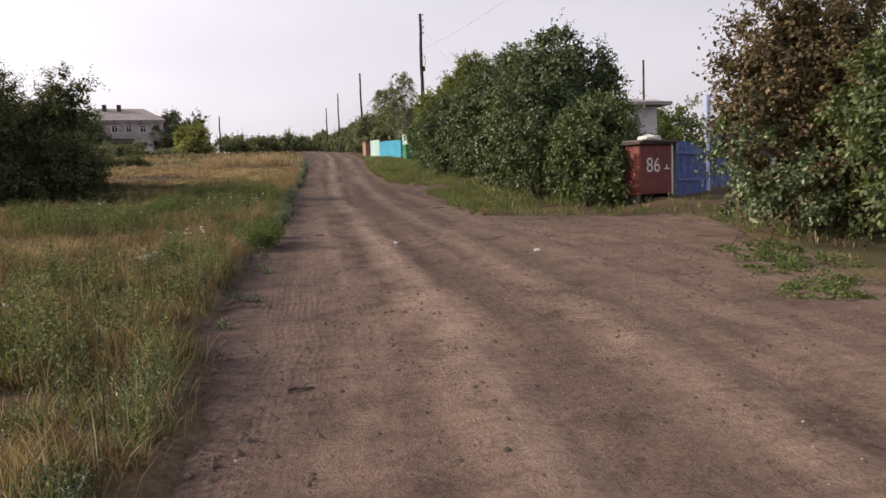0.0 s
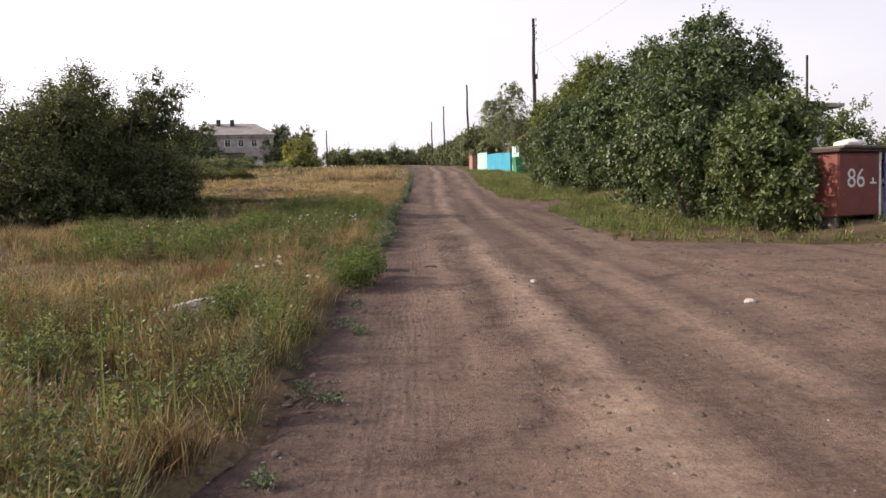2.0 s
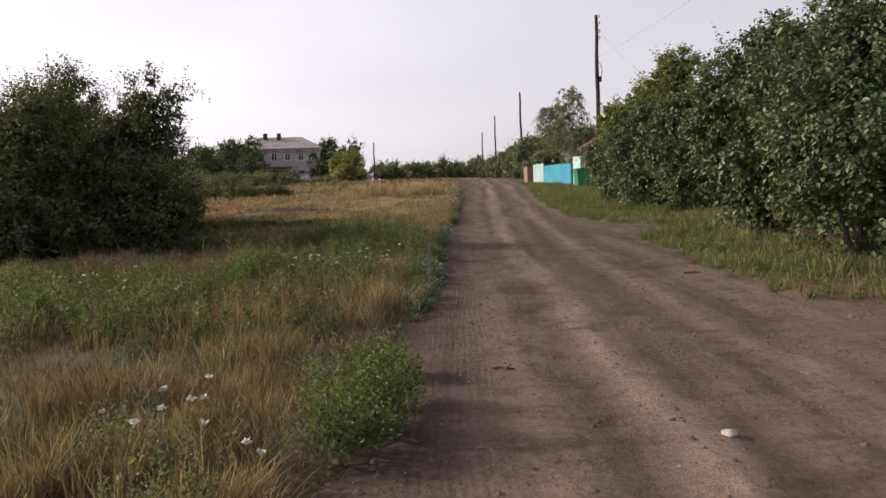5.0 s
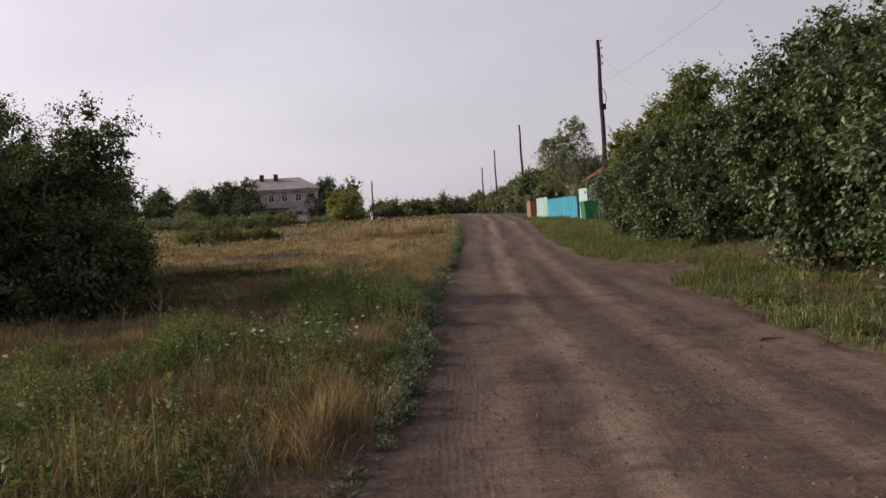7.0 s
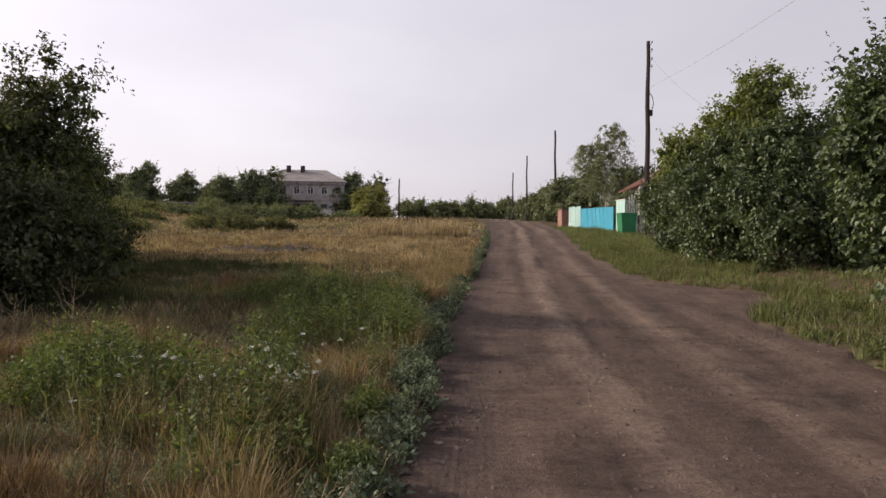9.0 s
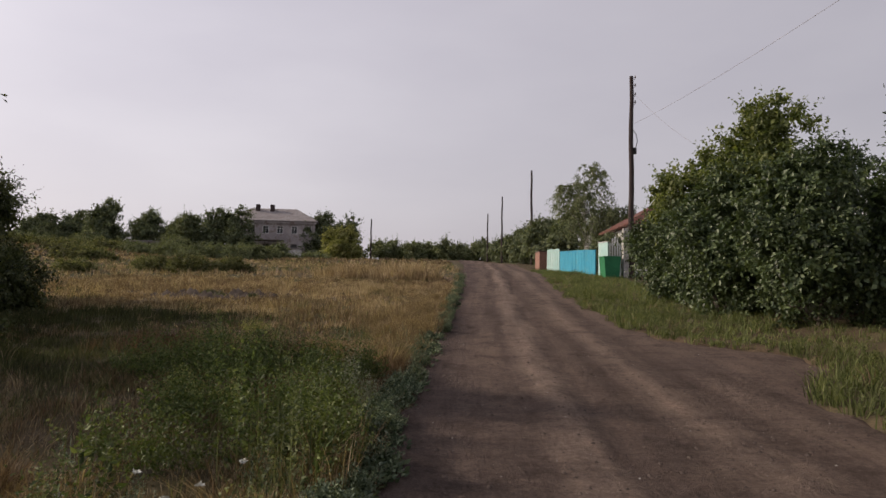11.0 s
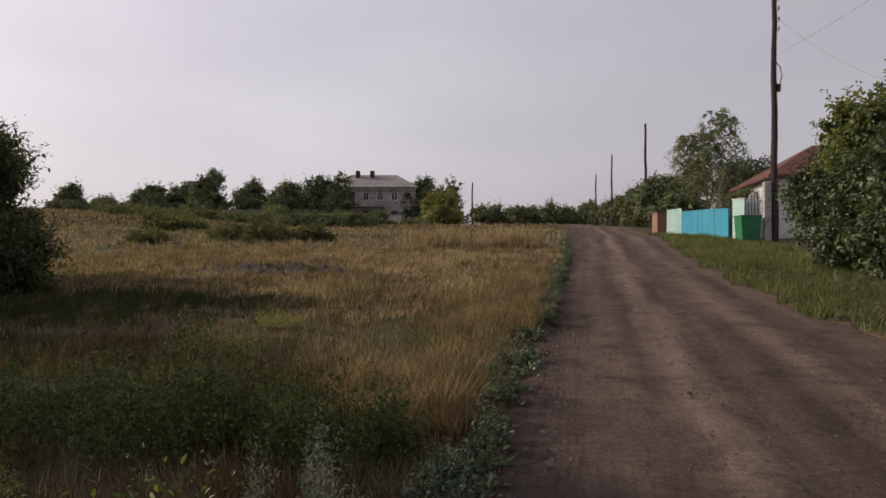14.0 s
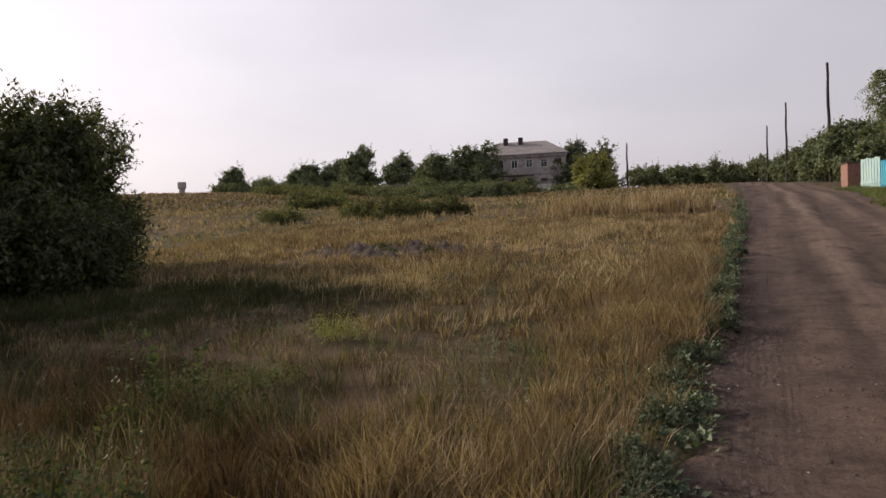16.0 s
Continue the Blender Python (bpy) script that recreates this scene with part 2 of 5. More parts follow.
M_LILACLIGHT = leaf_mat("light_lilac_leaf", (0.042, 0.062, 0.026), (0.090, 0.122, 0.048), (0.172, 0.205, 0.092), 0.45, 0.25, 0.28, 0.35, 0.7)
M_MAPLE = leaf_mat("maple_leaf", (0.074, 0.098, 0.036), (0.140, 0.170, 0.060), (0.235, 0.252, 0.108), 0.5, 0.4, 0.25, 0.35, 0.7)
M_BUSHWEED = leaf_mat("bushy_weed_leaf", (0.044, 0.064, 0.024), (0.100, 0.138, 0.048), (0.190, 0.225, 0.086), 0.6, 0.3, 0.3, 0.25, 2.0)
# green blades coloured darker to deepen the shadow of the elms
M_ELMSHADOW = leaf_mat("elm_shadow_blade", (0.028, 0.034, 0.016), (0.066, 0.074, 0.034), (0.128, 0.130, 0.062), 0.65, 0.25, 0.4, 0.2, 0.6)
M_VERGE = leaf_mat("verge_blade", (0.050, 0.066, 0.024), (0.125, 0.150, 0.052), (0.230, 0.250, 0.105), 0.65, 0.25, 0.35, 0.25, 0.6)
M_PLUME = leaf_mat("plume_leaf", (0.16, 0.18, 0.13), (0.27, 0.29, 0.22), (0.42, 0.43, 0.35), 0.75, 0.2, 0.2, 0.2, 1.0)
M_RUST = leaf_mat("rusty_blade", (0.062, 0.040, 0.027), (0.158, 0.100, 0.062), (0.290, 0.198, 0.124), 0.75, 0.2, 0.3, 0.2, 0.5)
M_GREENBLADE = leaf_mat("green_blade", (0.034, 0.040, 0.018), (0.105, 0.112, 0.048), (0.240, 0.235, 0.120), 0.65, 0.25, 0.55, 0.25, 1.6)
M_FLOWER = plain_mat("white_petal", (0.70, 0.70, 0.62), (0.82, 0.82, 0.78), 20, 0.7)
M_BARK = plain_mat("grey_bark", (0.060, 0.048, 0.040), (0.110, 0.090, 0.075), 6, 0.9, 0, 50, 0.6, (1, 1, 0.2))
M_BIRCHBARK = plain_mat("birch_bark", (0.55, 0.53, 0.50), (0.72, 0.70, 0.66), 5, 0.7, 0, 30, 0.3, (1, 1, 3), (0.05, 0.045, 0.04))
M_POLE = plain_mat("weathered_pole_wood", (0.034, 0.024, 0.024), (0.070, 0.050, 0.047), 3, 0.85, 0, 40, 0.5, (4, 4, 0.25))
M_REDPOLE = plain_mat("reddish_pole_wood", (0.16, 0.070, 0.045), (0.25, 0.12, 0.08), 3, 0.85, 0, 40, 0.5, (4, 4, 0.25))
M_CONCRETE = plain_mat("concrete", (0.36, 0.34, 0.32), (0.52, 0.50, 0.48), 4, 0.9, 0, 50, 0.4, (1, 1, 1), (0.22, 0.20, 0.18))
M_IRON = plain_mat("dark_iron", (0.03, 0.03, 0.032), (0.07, 0.065, 0.06), 8, 0.6, 0.6)
M_CERAMIC = plain_mat("insulator_porcelain", (0.35, 0.30, 0.27), (0.60, 0.57, 0.54), 20, 0.3, 0, 60, 0.05)
M_WIRE = plain_mat("wire", (0.28, 0.26, 0.28), (0.40, 0.38, 0.40), 8, 0.6, 0.3)
M_REDPAINT = plain_mat("brown_red_paint", (0.150, 0.040, 0.036), (0.215, 0.062, 0.052), 3, 0.6, 0, 60, 0.15, (1, 1, 1), (0.14, 0.06, 0.045))
M_WHITEPAINT = plain_mat("white_paint", (0.66, 0.66, 0.64), (0.80, 0.80, 0.78), 4, 0.6, 0, 50, 0.1, (1, 1, 1), (0.52, 0.50, 0.46))
M_BLUEPAINT = plain_mat("blue_paint", (0.060, 0.100, 0.300), (0.110, 0.165, 0.400), 3, 0.6, 0, 50, 0.15, (1, 1, 0.4), (0.20, 0.24, 0.34))
M_PALEBLUE = plain_mat("pale_blue_paint", (0.36, 0.46, 0.70), (0.50, 0.58, 0.78), 3, 0.55, 0, 50, 0.1, (1, 1, 0.4))
M_TURQ = plain_mat("turquoise_paint", (0.045, 0.33, 0.50), (0.080, 0.42, 0.58), 1.2, 0.6, 0, 50, 0.1, (1, 1, 0.5), (0.10, 0.36, 0.46))
M_MINT = plain_mat("mint_paint", (0.42, 0.66, 0.63), (0.58, 0.76, 0.73), 2, 0.6, 0, 50, 0.1, (1, 1, 0.4), (0.40, 0.58, 0.52))
M_GREENPAINT = plain_mat("green_paint", (0.020, 0.16, 0.065), (0.035, 0.22, 0.09), 2, 0.55, 0, 50, 0.1)
M_RED_ROOF = plain_mat("red_roof_sheet", (0.12, 0.046, 0.036), (0.18, 0.070, 0.054), 1.5, 0.7, 0, 30, 0.2, (1, 1, 1), (0.16, 0.09, 0.07))
M_BRICK = plain_mat("red_brick", (0.26, 0.145, 0.112), (0.37, 0.215, 0.168), 5, 0.9, 0, 50, 0.4)
M_PLASTER = plain_mat("crumbling_plaster", (0.36, 0.325, 0.325), (0.50, 0.455, 0.45), 0.55, 0.9, 0, 6, 0.3, (1, 1, 1), (0.25, 0.20, 0.18))
M_SLATE = plain_mat("grey_roof_sheet", (0.28, 0.255, 0.255), (0.40, 0.37, 0.365), 0.6, 0.8, 0, 6, 0.2, (1, 1, 1), (0.26, 0.22, 0.21))
M_SOOT = plain_mat("sooty_brick", (0.045, 0.035, 0.035), (0.10, 0.075, 0.07), 3, 0.9)
M_ROTWOOD = plain_mat("grey_rotten_wood", (0.09, 0.075, 0.065), (0.17, 0.145, 0.125), 2, 0.9, 0, 20, 0.4, (1, 1, 4))
M_PANE = plain_mat("dusty_window_glass", (0.012, 0.014, 0.018), (0.030, 0.032, 0.038), 2, 0.15, 0, 20, 0.02, (1, 1, 1), None, 0.5)
M_HOUSEWALL = plain_mat("whitewashed_wall", (0.62, 0.62, 0.62), (0.76, 0.76, 0.75), 1.2, 0.85, 0, 30, 0.15, (1, 1, 1), (0.50, 0.48, 0.46))
M_STONE = plain_mat("pale_stone", (0.34, 0.31, 0.28), (0.52, 0.48, 0.45), 12, 0.9, 0, 60, 0.4)
M_DARKSTONE = plain_mat("clod", (0.075, 0.056, 0.048), (0.16, 0.12, 0.10), 12, 0.95, 0, 60, 0.4)
M_PALEWOOD = plain_mat("bleached_wood", (0.42, 0.39, 0.36), (0.62, 0.58, 0.54), 8, 0.85, 0, 50, 0.4, (1, 4, 4), (0.22, 0.19, 0.16))
M_RUBBLE = plain_mat("old_rubble", (0.065, 0.050, 0.040), (0.13, 0.10, 0.08), 3, 0.95, 0, 30, 0.4)


# ---- shapes ----
def mesh_from(name, verts, faces, mat, smooth=False):
    """A mesh from arrays; faces all have the same number of corners."""
    v, f = np.asarray(verts, np.float32).reshape(-1, 3), np.asarray(faces, np.int32)
    k = f.shape[1]
    me = bpy.data.meshes.new(name)
    me.vertices.add(len(v))
    me.vertices.foreach_set("co", v.ravel())
    me.loops.add(f.size)
    me.loops.foreach_set("vertex_index", f.ravel())
    me.polygons.add(len(f))
    me.polygons.foreach_set("loop_start", np.arange(0, f.size, k, dtype=np.int32))
    if smooth:
        me.polygons.foreach_set("use_smooth", np.ones(len(f), bool))
    me.update()
    me.materials.append(mat)
    return me


def part(name, data, mat, parent=None, label="", m=None):
    """Links a bmesh or a mesh as one object, under a thing or a part where one is given."""
    if isinstance(data, bmesh.types.BMesh):
        me = bpy.data.meshes.new(name)
        data.to_mesh(me)
        data.free()
        me.materials.append(mat)
    else:
        me = data
    ob = new(name, me)
    if parent is not None:
        ob.parent = parent
    if m is not None:
        ob.matrix_basis = m
    return tagged(ob, label)


def box(bm, x0, x1, y0, y1, z0, z1, bevel=0.0, m=None):
    r = bmesh.ops.create_cube(bm, size=1)
    vs = r["verts"]
    bmesh.ops.transform(bm, verts=vs, matrix=Matrix.Translation(((x0 + x1) / 2, (y0 + y1) / 2, (z0 + z1) / 2)) @ Matrix.Diagonal((x1 - x0, y1 - y0, z1 - z0, 1)))
    if bevel:
        es = list({e for v in vs for e in v.link_edges})
        g = bmesh.ops.bevel(bm, geom=es, offset=bevel, segments=1, affect="EDGES")
        vs = list({v for f in g["faces"] for v in f.verts} | {v for v in vs if v.is_valid})
    if m is not None:
        bmesh.ops.transform(bm, verts=vs, matrix=m)
    return bm


def boxes(*specs, bevel=0.0):
    bm = bmesh.new()
    for s in specs:
        box(bm, *s, bevel=bevel)
    return bm


def tube(bm, pts, radii, sides=8, closed=True):
    """A tapered round limb along points."""
    rings = []
    for k, p in enumerate(pts):
        a, b = Vector(pts[max(k - 1, 0)]), Vector(pts[min(k + 1, len(pts) - 1)])
        d = (b - a).normalized()
        u = d.orthogonal().normalized()
        w = d.cross(u)
        rings.append([bm.verts.new(Vector(p) + radii[k] * (u * math.cos(q) + w * math.sin(q))) for q in (2 * math.pi * j / sides for j in range(sides))])
    for r0, r1 in zip(rings, rings[1:]):
        best = min(range(sides), key=lambda o: (r0[0].co - r1[o].co).length)
        for j in range(sides):
            bm.faces.new((r0[j], r0[(j + 1) % sides], r1[(j + 1 + best) % sides], r1[(j + best) % sides]))
    if closed:
        bm.faces.new(rings[0][::-1])
        bm.faces.new(rings[-1])
    return bm


def thing(name, x, y, z, label, category, group="", kind="", turn=0.0):
    ob = new(name)
    ob.empty_display_size = 0.2
    ob.matrix_basis = pose(x, y, z, 0, 0, turn)
    return tagged(ob, label, category, group, kind)


# ---- lie of the land ----
HY = (-400, -30, 0, 15, 30, 45, 58, 70, 110, 160, 230, 420, 3000)
HZ = (-9.0, -1.25, 0, 0.62, 1.42, 2.55, 3.72, 4.45, 6.90, 9.75, 11.4, 12.2, 12.5)


def land(x, y):
    """Height of the natural ground."""
    x, y = np.asarray(x, float), np.asarray(y, float)
    s = y + 0.9 * np.maximum(0, -x - 22) * np.clip((y - 20) / 60, 0, 1)
    d = 5.0
    z = sum(np.interp(s + k * d, HY, HZ) for k in (-1, -0.5, 0, 0.5, 1)) / 5
    z = z - np.interp(0.0, HY, HZ)
    far = np.clip((np.hypot(x, y - 20) - 8) / 60, 0, 1)
    step = lambda v, a, b: np.clip((v - a) / (b - a), 0, 1)
    z = z + 0.27 * step(x, 8.3, 9.4) * step(y, 15.0, 17.0) * (1 - step(y, 32, 42))
    return z + far * 0.22 * (np.sin(x * 0.21 + y * 0.07) * np.sin(y * 0.16 - x * 0.05))


def road_left(y):
    ys = (-10, 0, 4.7, 5.8, 6.5, 7.1, 7.6, 8.2, 10, 12, 13.2, 15.4, 16.2, 17.4, 18.0, 20, 25, 28.5, 31, 34.4, 38, 41, 52, 75, 110, 160, 230)
    xs = (-0.8, -0.7, -0.66, -0.6, -0.98, -1.02, -0.82, -0.68, -0.68, -0.64, -0.36, -0.18, -0.38, -0.36, -0.06, 0.08, 0.13, 0.33, 0.44, 0.78, 0.92, 1.14, 1.7, 2.7, 3.7, 4.6, 5.6)
    return np.interp(y, ys, xs) + 0.05 * np.sin(y * 1.9) + 0.04 * np.sin(y * 4.3 + 1) + 0.03 * np.sin(y * 9.1)


def road_right(y):
    ys = (-10, 0, 5, 9, 12, 14, 16.2, 17.3, 18, 20.6, 23, 25.4, 27, 28.2, 29.4, 31.2, 32.2, 33, 35, 41.5, 50, 54, 60, 75, 110, 160, 230)
    xs = (6.0, 6.0, 6.2, 7.2, 8.4, 9.0, 8.8, 5.1, 4.75, 5.1, 5.2, 5.35, 5.5, 5.9, 6.8, 7.4, 5.9, 5.3, 5.2, 5.4, 5.95, 6.25, 6.9, 8.1, 8.4, 8.8, 9.5)
    e = sum(np.interp(np.asarray(y) + q, ys, xs) for q in (-0.6, -0.3, 0, 0.3, 0.6)) / 5
    return e + 0.12 * np.sin(y * 1.3 + 2) + 0.07 * np.sin(y * 3.7)


def ridge(y):
    """Course of the dusty ridge between the wheel tracks."""
    return np.interp(y, (-10, 3.2, 6.1, 9, 12, 16.5, 18.9, 24.5, 28.8, 37.5, 52, 75, 110, 230), (0.4, 1.1, 1.38, 1.5, 1.62, 1.72, 1.87, 1.93, 2.14, 2.6, 3.6, 5.0, 6.0, 7.5))


def ruts(x, y):
    """Wheel ruts, ridges and pot-holes of the road."""
    u = x - ridge(y) + 0.06 * np.sin(y * 0.33) + 0.03 * np.sin(y * 0.87 + 1)
    z = 0.0
    for at, wide, deep in ((0.0, 0.2, -0.035), (0.42, 0.17, 0.06), (-0.42, 0.22, 0.03), (-1.05, 0.14, 0.022), (1.05, 0.3, 0.02), (1.5, 0.25, -0.03), (2.0, 0.24, 0.045), (2.6, 0.3, -0.02)):
        z = z - 0.6 * deep * np.exp(-((u - at) / wide) ** 2) * (0.65 + 0.35 * np.sin(y * 0.5 + at * 3))
    z = z + 0.006 * np.sin(x * 3.1 + y * 1.1) * np.sin(y * 1.7 - x) + 0.008 * np.sin(x * 9 + 2 * np.sin(y)) * np.sin(y * 5.3) + 0.006 * np.sin(x * 14 + 3 * np.sin(y * 0.7)) * np.sin(y * 9.1 + 2 * np.sin(x * 2.2))
    for px, py, r, d in ((2.18, 22.57, 0.3, 0.06), (1.9, 19.0, 0.22, 0.05), (2.04, 16.5, 0.3, 0.06), (2.31, 29.8, 0.34, 0.08), (1.31, 13.3, 0.22, 0.05), (1.08, 7.9, 0.4, 0.04), (3.27, 37.3, 0.5, 0.06), (3.5, 16.0, 0.4, 0.05),
                         (3.4, 15.2, 0.3, 0.05), (2.2, 10.6, 0.35, 0.05), (3.2, 7.7, 0.4, 0.05), (1.15, 6.2, 0.3, 0.05), (3.2, 28.8, 0.4, 0.06), (4.4, 13.4, 0.4, 0.05), (5.6, 15.2, 0.5, 0.05), (4.8, 9.4, 0.5, 0.05), (0.4, 4.3, 0.35, 0.04), (3.9, 22.4, 0.4, 0.05)):
        z = z - 1.1 * d * np.exp(-(((x - px) / (r * 0.7)) ** 2 + ((y - py) / (r * 0.6)) ** 2))
    return z


def inside_road(x, y):
    """How far inside the road's edges, in metres; negative outside."""
    return np.minimum(x - road_left(y), road_right(y) - x)


def grow(a, b, step, ratio, end):
    out = list(np.arange(a, b, step))
    s = step
    while out[-1] < end:
        s *= ratio
        out.append(out[-1] + s)
    lo, s = [out[0]], step
    while lo[-1] > -end:
        s *= ratio
        lo.append(lo[-1] - s)
    return np.array(lo[:0:-1] + out)


def sheet(name, X, Y, Z, mat):
    ny, nx = X.shape
    idx = np.arange(ny * nx).reshape(ny, nx)
    f = np.stack([idx[:-1, :-1], idx[:-1, 1:], idx[1:, 1:], idx[1:, :-1]], -1).reshape(-1, 4)
    return mesh_from(name, np.stack([X, Y, Z], -1), f, mat, True)


def on_land(x, y):
    """Top of the ground as built, for things to stand on."""
    return float(land(x, y))


def build_ground():
    xs, ys = grow(-6, 11, 0.22, 1.13, 3000), grow(-2, 62, 0.3, 1.12, 3000)
    X, Y = np.meshgrid(xs, ys)
    inside = np.where((Y > -9) & (Y < 229), inside_road(X, Y), -1)
    Z = land(X, Y) - 0.16 * np.clip((inside - 0.05) / 0.3, 0, 1)
    near = np.exp(-np.maximum(0, np.hypot(X, Y - 20) - 30) / 20)
    Z += near * np.where(inside < 0, 0.03 * np.sin(X * 2.1 + Y) * np.sin(Y * 1.7 - X * 0.6) + 0.03, 0)
    tagged(new("ground", sheet("ground", X, Y, Z, M_FIELD)), "dry steppe ground with sparse soil and litter", "ground", kind="structure")
    ys = np.concatenate([np.arange(-9.5, 62, 0.11), np.arange(62, 110, 0.5), np.arange(110, 228, 2.0)])
    us = np.linspace(0, 1, 96)
    Y, U = np.meshgrid(ys, us, indexing="ij")
    a, b = road_left(Y) - 0.12, road_right(Y) + 0.12
    X = a + (b - a) * U
    edge = np.minimum(X - a, b - X)
    Z = land(X, Y) + ruts(X, Y) - 0.11 * np.clip(1 - edge / 0.3, 0, 1) + 0.02 * np.sin(X * 7 + Y * 3) * np.sin(Y * 6.1) * np.clip(1 - edge / 0.7, 0, 1)
    me = sheet("road", X, Y, Z, M_DIRT)
    lay = me.uv_layers.new(name="along")
    vi = np.empty(len(me.loops), np.int32)
    me.loops.foreach_get("vertex_index", vi)
    lay.data.foreach_set("uv", np.stack([(X - ridge(Y)).ravel(), Y.ravel()], 1)[vi].astype(np.float32).ravel())
    tagged(new("road", me), "rutted unpaved brown dirt road", "road", kind="structure")


build_ground()


# ---- plants ----
def unit(v):
    return v / np.maximum(np.linalg.norm(v, axis=-1, keepdims=True), 1e-6)


def leaf_arrays(P, D, L, W, rng, fold=0.2, N=None):
    """Leaves as folded diamonds: foot P, way D, length L, width W, upper side towards N."""
    n = len(P)
    side = unit(np.cross(D, rng.normal(size=(n, 3)) if N is None else N))
    up = np.cross(side, D)
    L, W = np.broadcast_to(L, n)[:, None], np.broadcast_to(W, n)[:, None]
    mid = P + D * L * 0.45
    V = np.stack([P, mid + side * W / 2 + up * W * fold, P + D * L - up * L * 0.1, mid - side * W / 2 + up * W * fold], 1)
    b = np.arange(n)[:, None] * 4
    F = np.concatenate([b + [[0, 1, 2]], b + [[0, 2, 3]]], 1).reshape(-1, 3)
    return V.reshape(-1, 3), F


def crown_mesh(name, lobes, clumps, per, leaf, mat, rng, clump_r=0.38, droop=0.25, core=0.35, narrow=0.6):
    """A crown of leafy sprays round the lobes (cx, cy, cz, rx, ry, rz); returns the mesh and the spray middles."""
    vol = np.array([l[3] * l[4] + l[4] * l[5] + l[3] * l[5] for l in lobes])
    pick = rng.choice(len(lobes), clumps, p=vol / vol.sum())
    lo = np.array(lobes)[pick]
    d = unit(rng.normal(size=(clumps, 3)))
    inner = rng.random(clumps) < core
    r = np.where(inner, rng.uniform(0.3, 0.75, clumps), rng.uniform(0.74, 1.0, clumps))
    C = lo[:, :3] + d * lo[:, 3:] * r[:, None]
    C[:, 2] = np.maximum(C[:, 2], 0.15 + 0.2 * rng.random(clumps))
    size = clump_r * rng.uniform(0.6, 1.35, clumps)
    nt = max(3, per // 8)
    kt = np.repeat(np.arange(clumps), nt)
    T = unit(d[kt] * 0.75 + rng.normal(size=(len(kt), 3)) * 0.6 + np.array([0, 0, 0.3]))
    TL = size[kt] * rng.uniform(0.7, 1.5, len(kt))
    k = np.repeat(np.arange(len(kt)), 8)
    t = np.tile((np.arange(8) + 0.6) / 8, len(kt))
    P = C[kt][k] + T[k] * (TL[k] * t)[:, None] + rng.normal(size=(len(k), 3)) * (size[kt][k] * 0.10)[:, None]
    P[:, 2] -= droop * TL[k] * t * t
    P[:, 2] = np.maximum(P[:, 2], 0.04)
    D = unit(T[k] * 0.5 + rng.normal(size=(len(k), 3)) * 0.75 - np.array([0, 0, droop + 0.15]))
    N = unit(d[kt][k] * 0.6 + np.array([0, 0, 0.75]) + rng.normal(size=(len(k), 3)) * 0.45)
    L = leaf * rng.uniform(0.65, 1.3, len(k)) * np.where(inner[kt][k], 1.5, 1.0)
    # long bare-tipped shoots that break the outline
    rim = np.nonzero(~inner & (d[:, 2] > -0.1))[0]
    ks = rng.choice(rim, max(4, clumps // 7))
    S = unit(d[ks] * 0.7 + rng.normal(size=(len(ks), 3)) * 0.35 + np.array([0, 0, 0.9]))
    SL = clump_r * rng.uniform(1.3, 2.9, len(ks))
    q = np.repeat(np.arange(len(ks)), 12)
    u = np.tile((np.arange(12) + 0.5) / 12, len(ks))
    P2 = C[ks][q] + S[q] * (SL[q] * u)[:, None] + rng.normal(size=(len(q), 3)) * leaf * 0.25
    P2[:, 2] -= droop * 0.5 * SL[q] * u * u
    D2 = unit(S[q] * 0.6 + rng.normal(size=(len(q), 3)) * 0.8 - np.array([0, 0, droop]))
    N2 = unit(np.array([0, 0, 0.8]) + rng.normal(size=(len(q), 3)) * 0.6)
    P, D, N, L = np.concatenate([P, P2]), np.concatenate([D, D2]), np.concatenate([N, N2]), np.concatenate([L, leaf * rng.uniform(0.7, 1.15, len(q)) * (1.1 - 0.4 * u)])
    V, F = leaf_arrays(P, D, L, L * narrow, rng, 0.2, N)
    return mesh_from(name, V, F, mat), C


def limbs_bm(C, height, rng, stems=3, spread=0.2, thick=0.06, count=24, sides=6):
    """Stems from the foot, then limbs out to some of the clumps."""
    bm = bmesh.new()
    tops = []
    for s in range(stems):
        a = rng.uniform(0, 2 * math.pi)
        foot = Vector((spread * math.cos(a), spread * math.sin(a), -0.15))
        top = Vector((foot.x * 3 + rng.normal() * 0.15 * height * 0.4, foot.y * 3 + rng.normal() * 0.15 * height * 0.4, height * rng.uniform(0.5, 0.65)))
        mid = foot.lerp(top, 0.5) + Vector((rng.normal(), rng.normal(), 0)) * 0.06 * height * 0.5
        tube(bm, [foot, foot.lerp(mid, 0.5), mid, mid.lerp(top, 0.6), top], [thick * 1.25, thick, thick * 0.8, thick * 0.6, thick * 0.4], sides)
        tops.append((foot, mid, top))
    for c in C[rng.choice(len(C), min(count, len(C)), replace=False)]:
        foot, mid, top = tops[rng.integers(stems)]
        c = Vector(c)
        t = min(max(c.z / max(top.z, 0.1) * 0.6, 0.15), 1)
        start = foot.lerp(mid, t * 2) if t < 0.5 else mid.lerp(top, t * 2 - 1)
        bend = start.lerp(c, 0.5) + Vector((0, 0, 0.12 * (c - start).length))
        tube(bm, [start, bend, c], [thick * 0.42, thick * 0.28, thick * 0.1], 5, False)
    return bm


